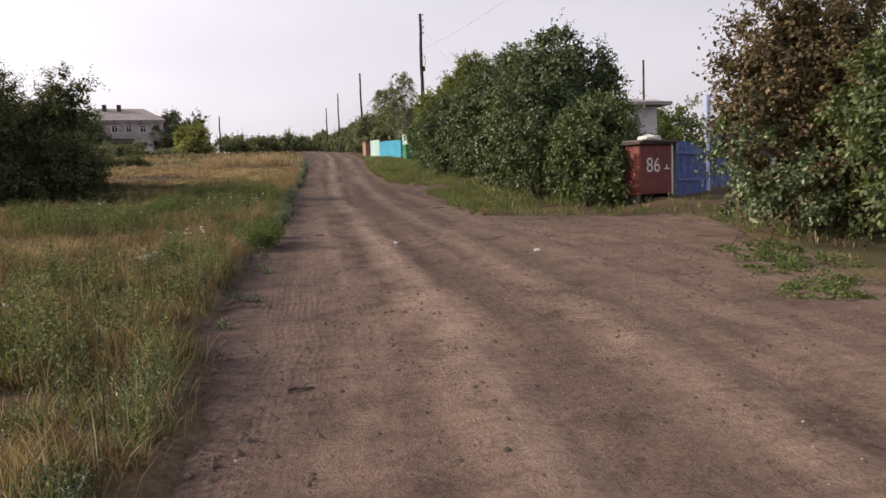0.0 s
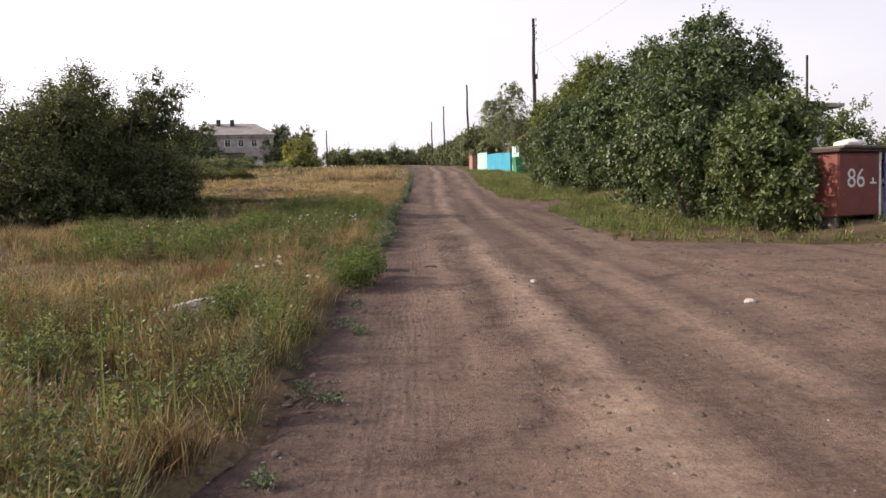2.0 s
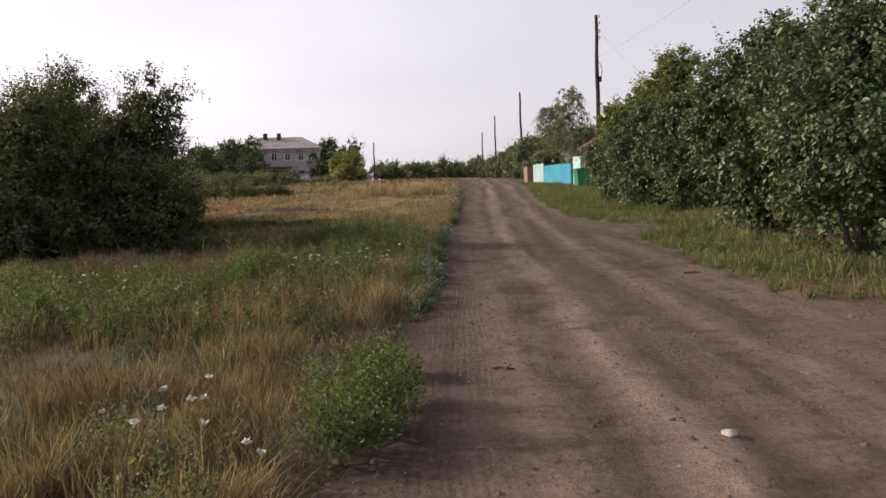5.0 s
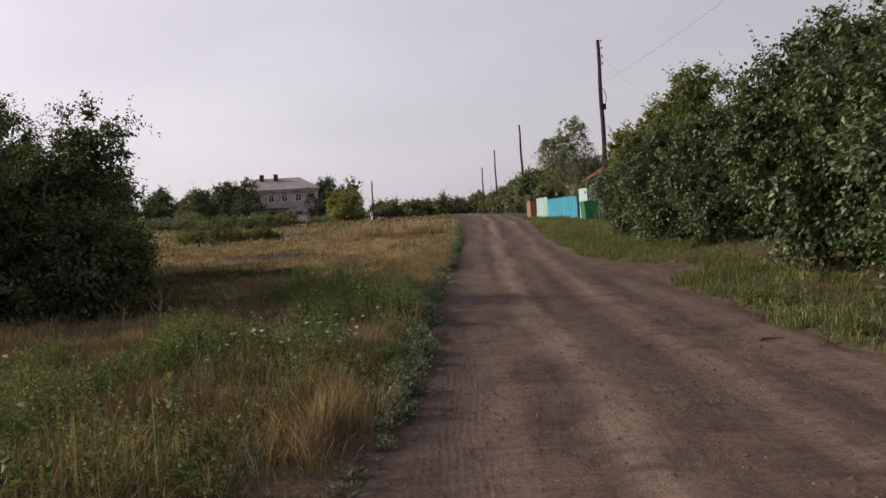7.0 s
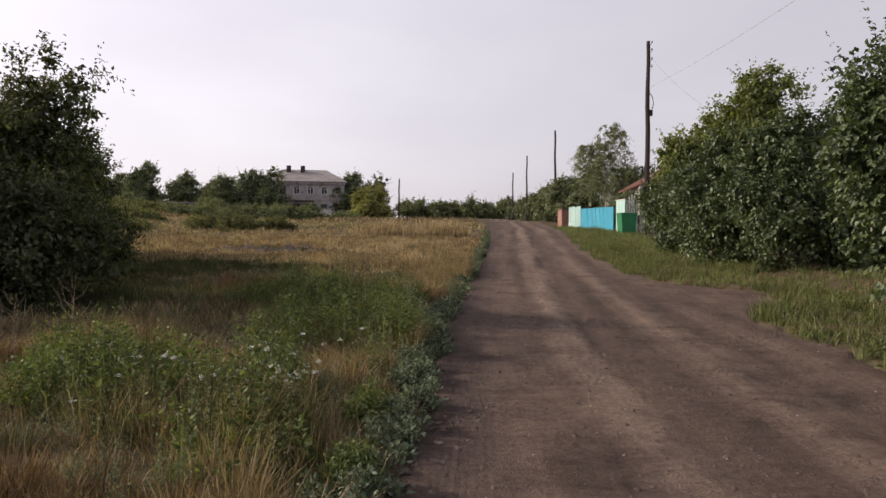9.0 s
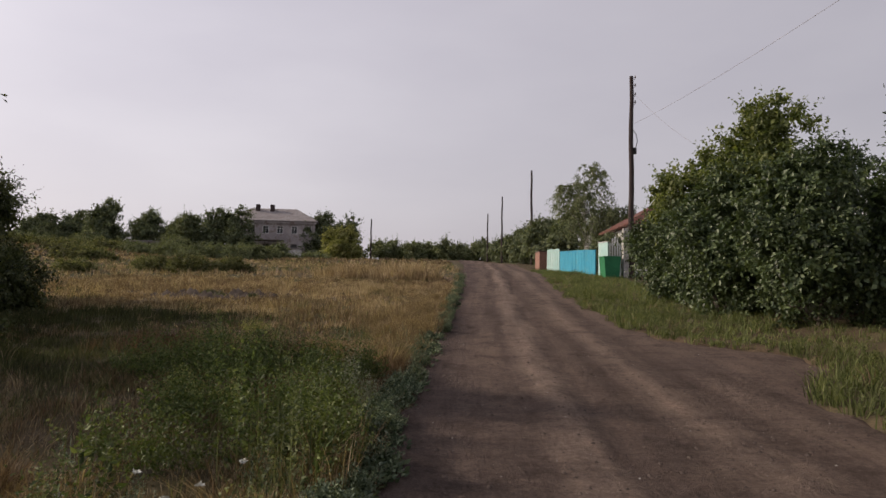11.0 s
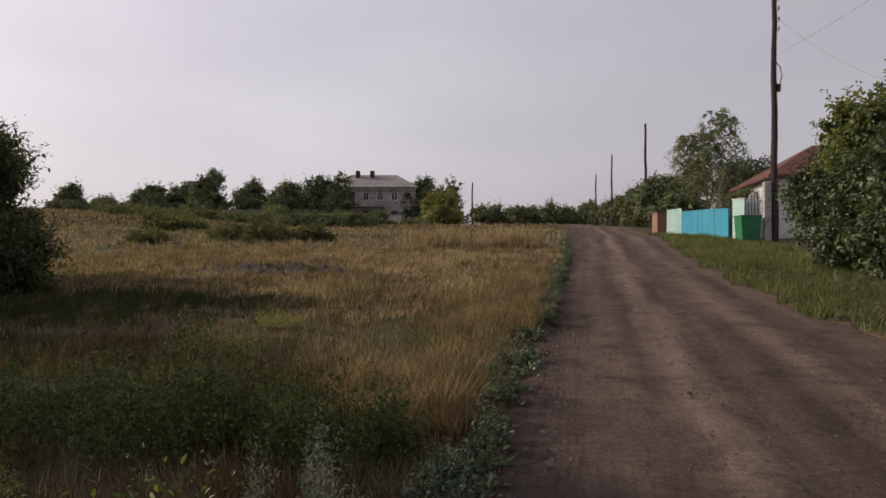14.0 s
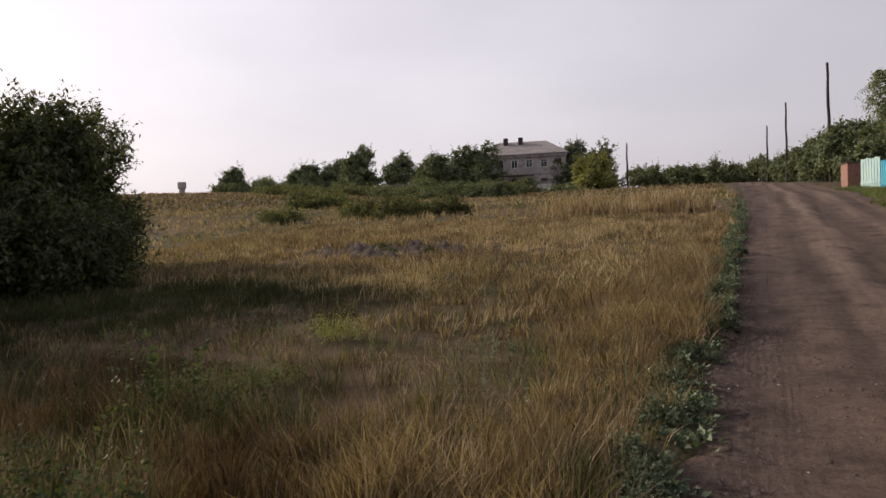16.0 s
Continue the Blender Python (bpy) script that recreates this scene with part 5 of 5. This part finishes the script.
    tube(bm, [(2.6 * q, 0, 2.66 + 0.03 * math.sin(q * 9)) for q in np.linspace(0, 1, 13)], [0.014] * 13, 6)
    part("top_bar", bm, M_WHITEPAINT, gate)
    for j in range(5):
        for q in (-1, 1):
            bm = bmesh.new()
            a0 = 0.12 + j * 0.12
            tube(bm, [(0.11, 0, 1.9 + a0 * 1.1), (0.40, 0, 1.9 + a0 * 1.1 + q * 0.26)], [0.012, 0.012], 5)
            part("lattice_bar", bm, M_WHITEPAINT, gate)
    for zz in (0.3, 1.5):
        part("rail", boxes((0.08, 2.52, -0.02, 0.02, zz, zz + 0.05), bevel=0.006), M_BLUEPAINT, gate)
    leaf = part("panel_slat", boxes((-0.045, 0.045, -0.035, -0.022, 0.12, 1.62), bevel=0.004), M_BLUEPAINT, gate, "", pose(0.16, 0, 0))
    for j in range(1, 19):
        o = leaf.copy()
        scene.collection.objects.link(o)
        o.matrix_basis = pose(0.16 + j * 0.126, 0, 0)


plot_gate()


def window_part(parent, x, y, z, w, h, frame_mat, axis="x"):
    """A window in a wall that faces -y: frame, pane and glazing bar."""
    t = 0.08 if w < 1.05 else 0.12
    xm, zm = x + w / 2, z + h * 0.68
    fr = part("window", wall_with_openings(x, x + w, y - 0.03, y + 0.05, z, z + h, [(x + t, xm - 0.03, z + t, zm - 0.025), (xm + 0.03, x + w - t, z + t, zm - 0.025),
                                                                             (x + t, xm - 0.03, zm + 0.025, z + h - t), (xm + 0.03, x + w - t, zm + 0.025, z + h - t)]), frame_mat, parent)
    part("pane", boxes((x + t, x + w - t, y + 0.05, y + 0.06, z + t, z + h - t)), M_PANE, fr)
    part("sill", boxes((x - 0.06, x + w + 0.06, y - 0.10, y + 0.03, z - 0.05, z - 0.003)), frame_mat, fr)
    return fr


def wall_with_openings(x0, x1, y0, y1, z0, z1, openings):
    """One wall along x with rectangular openings (xa, xb, za, zb) cut through it."""
    xs = sorted({x0, x1, *(o[0] for o in openings), *(o[1] for o in openings)})
    zs = sorted({z0, z1, *(o[2] for o in openings), *(o[3] for o in openings)})
    bm = bmesh.new()
    front = [[bm.verts.new((x, y0, z)) for z in zs] for x in xs]
    back = [[bm.verts.new((x, y1, z)) for z in zs] for x in xs]
    nx, nz = len(xs) - 1, len(zs) - 1

    def solid(i, j):
        if not (0 <= i < nx and 0 <= j < nz):
            return False
        cx, cz = (xs[i] + xs[i + 1]) / 2, (zs[j] + zs[j + 1]) / 2
        return not any(a < cx < b and c < cz < d for a, b, c, d in openings)

    for i in range(nx):
        for j in range(nz):
            if not solid(i, j):
                continue
            p, q = ((i, j), (i + 1, j), (i + 1, j + 1), (i, j + 1)), ((0, -1), (1, 0), (0, 1), (-1, 0))
            bm.faces.new([front[a][b] for a, b in p])
            bm.faces.new([back[a][b] for a, b in p][::-1])
            for k in range(4):
                if not solid(i + q[k][0], j + q[k][1]):
                    (a, b), (c, d) = p[k], p[(k + 1) % 4]
                    bm.faces.new((front[c][d], front[a][b], back[a][b], back[c][d]))
    return bm


def hip_roof(x0, x1, y0, y1, z, rise, over, inset):
    bm = bmesh.new()
    a = [bm.verts.new(p) for p in ((x0 - over, y0 - over, z), (x1 + over, y0 - over, z), (x1 + over, y1 + over, z), (x0 - over, y1 + over, z))]
    ym = (y0 + y1) / 2
    r = [bm.verts.new(p) for p in ((x0 + inset, ym, z + rise), (x1 - inset, ym, z + rise))]
    lo = [bm.verts.new(v.co - Vector((0, 0, 0.12))) for v in a]
    for f in ((a[0], a[1], r[1], r[0]), (a[1], a[2], r[1]), (a[2], a[3], r[0], r[1]), (a[3], a[0], r[0]), tuple(lo[::-1])):
        bm.faces.new(f)
    for k in range(4):
        bm.faces.new((a[k], lo[k], lo[(k + 1) % 4], a[(k + 1) % 4]))
    return bm


def small_house(x, y, w, d, eave, rise, roof_mat, label, name="house", turn=0.0, windows=((0.8, 1.0), (3.0, 1.0)), trim=None):
    z = on_land(x, y)
    ob = thing(name, x, y, z, label, "house", turn=turn)
    ops = [(a, a + ww, 1.1, 2.3) for a, ww in windows]
    part("wall", wall_with_openings(0, w, 0, 0.3, -0.5, eave, ops), M_HOUSEWALL, ob)
    part("wall", boxes((0, 0.3, 0.3, d - 0.3, -0.5, eave)), M_HOUSEWALL, ob)
    part("wall", boxes((w - 0.3, w, 0.3, d - 0.3, -0.5, eave)), M_HOUSEWALL, ob)
    part("wall", boxes((0, w, d - 0.3, d, -0.5, eave)), M_HOUSEWALL, ob)
    for a, ww in windows:
        window_part(ob, a, 0.06, 1.1, ww, 1.2, trim or M_WHITEPAINT)
    roof = part("roof", hip_roof(0, w, 0, d, eave + 0.14, rise, 0.45, min(w, d) * 0.42), roof_mat, ob)
    return ob, roof


h86, r86 = small_house(12.2, 27.8, 2.7, 4.6, 2.85, 0.5, M_SLATE, "small whitewashed house with a low grey roof behind hedges", windows=((0.8, 0.95),))
bm = bmesh.new()
tube(bm, [(2.4, 0.5, 2.9), (2.4, 0.5, 4.75)], [0.045, 0.04], 8)
part("stove_pipe", bm, M_IRON, h86, "thin dark metal flue")
hback, rback = small_house(12.6, 43.4, 6.0, 6.0, 2.95, 1.3, M_WHITEPAINT, "low house with a pale roof hidden behind the hedge")
bm = bmesh.new()
tube(bm, [(1.0, 0.4, 2.9), (1.0, 0.4, 5.05)], [0.04, 0.035], 8)
part("service_mast", bm, M_IRON, hback, "thin dark metal service mast")
hred, rred = small_house(12.3, 61.8, 8.5, 7.0, 3.05, 2.0, M_RED_ROOF, "white house with a rust red hipped roof behind the fence", windows=((1.0, 1.1), (3.4, 1.1), (5.8, 1.1)))


def yard_fence():
    """Turquoise metal fence with mint posts, gate and rubbish bin by the pole."""
    x0, y0, x1, y1 = 9.75, 60.6, 9.35, 70.6
    turn = math.degrees(math.atan2(y1 - y0, x1 - x0))
    length = math.hypot(x1 - x0, y1 - y0)
    n = 4
    for k in range(n):
        a, b = k / n, (k + 1) / n
        xa, ya, xb, yb = x0 + (x1 - x0) * a, y0 + (y1 - y0) * a, x0 + (x1 - x0) * b, y0 + (y1 - y0) * b
        za, zb = on_land(xa, ya), on_land(xb, yb)
        w = length / n
        ob = thing("metal_fence_section", xa, ya, za, "bright turquoise painted sheet metal fence section", "fence", "fence sections by the road", turn=turn)
        tilt = pose(0, 0, 0, 0, -math.degrees(math.atan2(zb - za, w)))
        part("sheet", boxes((0.06, w - 0.06, -0.012, 0.012, 0.10, 1.5)), M_TURQ, ob, "", tilt)
        part("top_rim", boxes((0.06, w - 0.06, -0.03, 0.03, 1.50, 1.54), bevel=0.008), M_TURQ, ob, "bent sheet rim", tilt)
        part("fence_post", boxes((-0.04, 0.04, -0.05, 0.03, -0.2, 1.56), bevel=0.01), M_TURQ, ob)
        for j in range(1, 6):
            part("rib", boxes((j * w / 6 - 0.02, j * w / 6 + 0.02, 0.012, 0.03, 0.10, 1.495)), M_TURQ, ob, "", tilt)
    # whitish end panel towards the brick box
    z = on_land(x1, y1)
    ob = thing("fence_end_panel", x1, y1, z, "pale mint plank panel at the fence end", "fence", turn=turn + 28)
    for j in range(7):
        part("plank", boxes((0.02 + j * 0.2, 0.19 + j * 0.2, -0.015, 0.015, -0.1, 1.75 + 0.03 * math.sin(j * 2)), bevel=0.008), M_MINT, ob)
    part("rail", boxes((0.0, 1.4, 0.016, 0.06, 0.4, 0.48)), M_MINT, ob)
    # mint gate post panel and white ornate gate
    zg = on_land(9.85, 60.0)
    ob = thing("gate_pillar", 9.86, 60.1, zg, "mint green painted gate pillar panel", "gate", turn=-60)
    part("panel", boxes((-0.02, 0.75, -0.03, 0.03, -0.1, 1.95), bevel=0.01), M_MINT, ob)
    part("cap", boxes((-0.06, 0.79, -0.06, 0.06, 1.955, 2.0), bevel=0.01), M_WHITEPAINT, ob)
    zg = on_land(10.4, 59.9)
    ob = thing("garden_gate", 10.35, 59.7, zg, "white ornate timber garden gate with arched top", "gate", turn=8)
    for j in range(9):
        hh = 1.95 + 0.35 * abs(math.sin(j * math.pi / 4))
        part("slat", boxes((j * 0.15, j * 0.15 + 0.09, -0.012, 0.012, 0.05, hh), bevel=0.006), M_WHITEPAINT, ob)
    for zz in (0.4, 1.1, 1.8):
        part("rail", boxes((-0.05, 1.4, 0.013, 0.05, zz, zz + 0.09), bevel=0.006), M_WHITEPAINT, ob)
    zb = on_land(10.1, 58.2)
    ob = thing("rubbish_bin", 9.72, 58.1, zb, "dark green painted steel rubbish bin on the verge", "bin", turn=8)
    bm = bmesh.new()
    box(bm, 0, 0.94, 0, 0.8, 0.05, 1.18)
    for v in bm.verts:
        if v.co.z < 0.5:
            v.co.x += 0.08 if v.co.x < 0.5 else -0.08
    part("body", bm, M_GREENPAINT, ob)
    part("rim", boxes((-0.03, 0.97, -0.03, 0.03, 1.18, 1.23), (-0.03, 0.97, 0.77, 0.83, 1.18, 1.23), (-0.03, 0.03, 0.03, 0.77, 1.18, 1.23), (0.91, 0.97, 0.03, 0.77, 1.18, 1.23)), M_GREENPAINT, ob)
    for sx in (0.15, 0.72):
        part("foot", boxes((sx, sx + 0.1, 0.1, 0.7, 0, 0.05)), M_IRON, ob)
    # brick box at the far end
    zb = on_land(8.9, 76.5)
    ob = thing("brick_shed", 8.6, 75.6, zb - 0.05, "low brown brick box beside the fence", "shed", turn=4)
    part("wall", boxes((0, 1.6, 0, 1.6, -0.2, 1.55), bevel=0.02), M_BRICK, ob)
    part("lid", boxes((-0.05, 1.65, -0.05, 1.65, 1.553, 1.62), bevel=0.01), M_ROTWOOD, ob)


yard_fence()


# ---- abandoned two-storey building ----
def old_building():
    x, y = -34.5, 142.0
    z = on_land(-26, 142) - 0.1
    ob = thing("abandoned_building", x, y, z, "abandoned two-storey plastered building with a hipped grey roof", "building", turn=6)
    W, D, E = 14.6, 9.0, 6.0
    wins = [(1.2 + 2.35 * k, 2.3 + 2.35 * k, 3.9, 5.3) for k in range(6)]
    part("wall", wall_with_openings(0, W, 0, 0.5, 2.9, E, wins), M_PLASTER, ob)
    low = [(1.2 + 2.35 * k, 2.3 + 2.35 * k, 0.9, 2.2) for k in range(6)]
    part("wall", wall_with_openings(0, W, 0, 0.5, -0.6, 2.9, low), M_PLASTER, ob)
    for a in (0, W - 0.5):
        part("wall", boxes((a, a + 0.5, 0.5, D - 0.5, -0.6, E)), M_PLASTER, ob)
    part("wall", boxes((0, W, D - 0.5, D, -0.6, E)), M_PLASTER, ob)
    part("storey_floor", boxes((0.5, W - 0.5, 0.5, D - 0.5, 2.75, 2.95)), M_ROTWOOD, ob)
    part("cornice", boxes((-0.25, W + 0.25, -0.28, 0.0, E - 0.35, E)), M_PLASTER, ob)
    part("string_course", boxes((-0.05, W + 0.05, -0.1, 0.0, 2.9, 3.05)), M_PLASTER, ob)
    for k, (xa, xb, za, zb) in enumerate(wins):
        window_part(ob, xa, 0.2, za, xb - xa, zb - za, M_ROTWOOD if k == 1 else M_WHITEPAINT)
    for k, (xa, xb, za, zb) in enumerate(low):
        window_part(ob, xa, 0.2, za, xb - xa, zb - za, M_ROTWOOD)
    roof = part("roof", hip_roof(0, W, 0, D, E + 0.13, 2.5, 0.5, 3.4), M_SLATE, ob)
    for cx in (4.3, 6.75):
        ch = part("chimney", boxes((cx, cx + 0.7, 3.2, 3.9, E + 1.2, E + 3.2), bevel=0.02), M_SOOT, roof, "soot dark brick chimney")
    part("porch_roof", boxes((3.6, 9.6, -2.6, -0.28, 2.55, 2.7)), M_ROTWOOD, ob, "sagging dark porch roof")
    for px in (3.8, 6.6, 9.3):
        part("porch_post", boxes((px, px + 0.15, -2.5, -2.35, -0.4, 2.55)), M_ROTWOOD, ob)
    # leaning board and white outhouse wall
    s = thing("outhouse", -24.8, 137.2, on_land(-24.8, 137.2), "low whitewashed outhouse wall beside the ruin", "shed", turn=6)
    part("wall", boxes((1.2, 3.6, 0, 0.3, -0.3, 1.35)), M_HOUSEWALL, s)
    part("wall", boxes((1.2, 1.5, 0.3, 2.2, -0.3, 1.35)), M_HOUSEWALL, s)
    part("wall", boxes((3.3, 3.6, 0.3, 2.2, -0.3, 1.35)), M_HOUSEWALL, s)
    part("roof", boxes((1.0, 3.8, -0.3, 2.4, 1.353, 1.45)), M_SLATE, s)


old_building()
shed = thing("long_shed", -45.5, 131.0, on_land(-43, 131), "long low shed with a pale roof among the trees", "shed", turn=10)
part("wall", boxes((0, 8, 0, 3, -0.5, 1.3)), M_PLASTER, shed)
part("roof", boxes((-0.3, 8.3, -0.4, 3.4, 1.303, 1.45)), M_SLATE, shed)
tower = thing("water_tower", -373, 495, on_land(-373, 495), "distant grey brick water tower on the horizon", "tower")
tz = 35.9 - on_land(-373, 495)
bm = bmesh.new()
tube(bm, [(0, 0, -2), (0, 0, tz + 7)], [2.4, 2.2], 16)
part("shaft", bm, M_CONCRETE, tower)
bm = bmesh.new()
tube(bm, [(0, 0, tz + 7), (0, 0, tz + 8), (0, 0, tz + 12.2), (0, 0, tz + 12.4)], [2.3, 3.2, 3.2, 2.8], 16)
part("tank", bm, M_CONCRETE, tower)


# ---- small things on the ground ----
def stone_bm(r, seed, flat=0.55):
    rng = np.random.default_rng(seed)
    bm = bmesh.new()
    bmesh.ops.create_icosphere(bm, subdivisions=2, radius=r)
    for v in bm.verts:
        v.co *= 1 + 0.28 * noise.noise(v.co / r * 1.3 + Vector((seed, 0, 0)))
        v.co.z *= flat
    return bm


def stone(x, y, r, mat, label, seed, name="stone"):
    ob = part(name, stone_bm(r, seed), mat, None, label)
    ob.location = (x, y, float(land(x, y) + ruts(x, y)) + r * 0.2)
    return tagged(ob, "", "stone")


stone(1.95, 13.0, 0.05, M_STONE, "small white stone lying on the dirt road", 1)
stone(3.86, 11.0, 0.062, M_STONE, "flat pale stone lying on the dirt road", 2)


def clods(name, n, region, keep, r0, r1, mat, label, seed):
    """Loose clods and pebbles as little four-sided lumps."""
    rng = np.random.default_rng(seed)
    P = scatter(n, *region, keep, rng)
    P[:, 2] = land(P[:, 0], P[:, 1]) + ruts(P[:, 0], P[:, 1])
    r = (r0 * (r1 / r0) ** (rng.random(len(P)) ** 2.2))[:, None, None]
    ring = np.array([(1, 0, 0), (0.2, 1, 0), (-0.9, 0.5, 0), (-0.6, -0.8, 0), (0.5, -0.9, 0), (0.1, 0, 0.75)])
    V = P[:, None, :] + ring[None] * r * rng.uniform(0.6, 1.3, (len(P), 6, 3))
    b = np.arange(len(P))[:, None] * 6
    F = np.concatenate([b + [[k, (k + 1) % 5, 5]] for k in range(5)], 1).reshape(-1, 3)
    return tagged(new(name, mesh_from(name, V, F, mat)), label, "gravel", kind="stuff")


on_road = lambda x, y, r: inside_road(x, y) > 0.1
clods("road_gravel", 15000, (-1, 7, 1, 34), on_road, 0.004, 0.03, M_DARKSTONE, "loose dark clods and gravel on the road", 21)
clods("road_pebbles", 1700, (-1, 7, 1, 40), on_road, 0.003, 0.013, M_STONE, "small pale pebbles on the road", 22)
# dense dark clods stand for moist soil and for the weeds' shadow
clods("edge_clods", 22000, (-1.4, 2, 1, 40), lambda x, y, r: np.abs(left_field(x, y) + 0.05) < 0.6 * r, 0.008, 0.04, M_DARKSTONE, "dark soil clods along the road edge", 23)

# pale weathered log in the grass, twigs on the road
bm = bmesh.new()
tube(bm, [(-0.32, -0.10, 0), (-0.1, -0.02, 0.03), (0.12, 0.02, 0.05), (0.34, 0.12, 0.06)], [0.07, 0.085, 0.078, 0.055], 9)
log = part("log", bm, M_PALEWOOD, None, "pale weathered log lying in the grass")
log.matrix_basis = pose(-1.95, 11.15, on_land(-1.95, 11.15) + 0.09, 0, -6, 14)
tagged(log, "", "log")
for k, (x, y, turn, length) in enumerate(((0.07, 4.9, 5, 0.085), (0.72, 14.8, -20, 0.1), (4.3, 20.4, 10, 0.16), (-0.75, 8.6, 35, 0.25))):
    bm = bmesh.new()
    tube(bm, [(-length, 0, 0), (-length * 0.3, 0.02, 0.012), (length * 0.3, -0.01, 0.008), (length, 0.025, 0.0)], [0.012, 0.013, 0.011, 0.006], 6)
    tube(bm, [(length * 0.2, 0, 0.008), (length * 0.5, 0.06, 0.03)], [0.007, 0.003], 5)
    tw = part("twig", bm, M_BARK, None, "short dark twig lying on the dirt road")
    tw.matrix_basis = pose(x, y, float(land(x, y) + ruts(x, y)) + 0.012, 0, 0, turn)
    tagged(tw, "", "twig", "twigs on the road")


def dry_stalk(x, y, height, seed):
    rng = np.random.default_rng(seed)
    bm = bmesh.new()
    tube(bm, [(0, 0, -0.05), (0.02, 0.01, height * 0.5), (0.06, 0, height)], [0.007, 0.005, 0.002], 5)
    for k in range(14):
        z0 = height * (0.25 + 0.05 * k)
        a = rng.uniform(0, 6.28)
        q = height * (0.42 - 0.02 * k)
        tube(bm, [(0.02, 0.01, z0), (0.02 + q * 0.5 * math.cos(a), q * 0.5 * math.sin(a), z0 + q * 0.35), (0.02 + q * 0.8 * math.cos(a), q * 0.8 * math.sin(a), z0 + q * 0.9)], [0.004, 0.003, 0.0015], 4, False)
    ob = part("dry_stalk", bm, M_STRAWSTEM, None, "branched dry weed stalk standing in the grass")
    ob.location = (x, y, on_land(x, y))
    return tagged(ob, "", "weed", "dry weed stalks")


M_STRAWSTEM = plain_mat("dry_stem", (0.20, 0.15, 0.10), (0.34, 0.26, 0.18), 20, 0.85)
dry_stalk(-3.75, 22.6, 0.95, 1)
dry_stalk(-4.1, 22.1, 0.8, 2)
dry_stalk(-3.2, 24.2, 0.7, 3)


def flowers(name, spots, label, seed):
    """White flower heads on thin stems, each head a small dome of petals."""
    rng = np.random.default_rng(seed)
    Vs, Fs, n0 = [], [], 0
    for cx, cy, spread, count, tall in spots:
        x, y = cx + rng.normal(size=count) * spread, cy + rng.normal(size=count) * spread
        P = np.stack([x, y, land(x, y) + tall * rng.uniform(0.6, 1.0, count)], 1)
        k = np.repeat(np.arange(count), 14)
        D = unit(rng.normal(size=(len(k), 3)) * np.array([1, 1, 0.35]) + np.array([0, 0, 0.25]))
        V, F = leaf_arrays(P[k], D, rng.uniform(0.018, 0.040, len(k)), 0.022, rng)
        Vs.append(V), Fs.append(F + n0)
        n0 += len(V)
    return tagged(new(name, mesh_from(name, np.concatenate(Vs), np.concatenate(Fs), M_FLOWER)), label, "flowers", kind="stuff")


flowers("white_flowers", ((-0.81, 20.35, 0.12, 16, 0.50), (-1.3, 20.4, 0.25, 9, 0.55), (-1.95, 20.7, 0.2, 9, 0.55), (-5.3, 19.2, 0.5, 7, 0.5), (-1.0, 21.6, 0.3, 5, 0.5), (-2.6, 20.8, 0.5, 4, 0.45), (-3.8, 17.6, 0.6, 5, 0.45), (-1.4, 13.0, 0.35, 10, 0.4), (-1.5, 10.6, 0.15, 7, 0.35), (-2.8, 7.6, 0.7, 7, 0.4)),
        "small white umbel flowers among the weeds", 5)
clods("field_rubble", 900, (-9.2, -4.2, 40.4, 44.0), lambda x, y, r: ((x + 6.6) / 2.0) ** 2 + ((y - 42.2) / 1.1) ** 2 < 0.5 + r, 0.08, 0.30, M_RUBBLE, "dark heap of clods and rubble in the field", 25)
clods("driveway_clods", 1500, (4.6, 10, 12.4, 17.6), lambda x, y, r: (inside_road(x, y) > -0.3) & (np.sin(y * 5 + np.sin(x * 2)) + 0.6 * np.sin(x * 3.1) > 0.75), 0.01, 0.06, M_DARKSTONE, "dark clods and dead leaves on the driveway", 28)
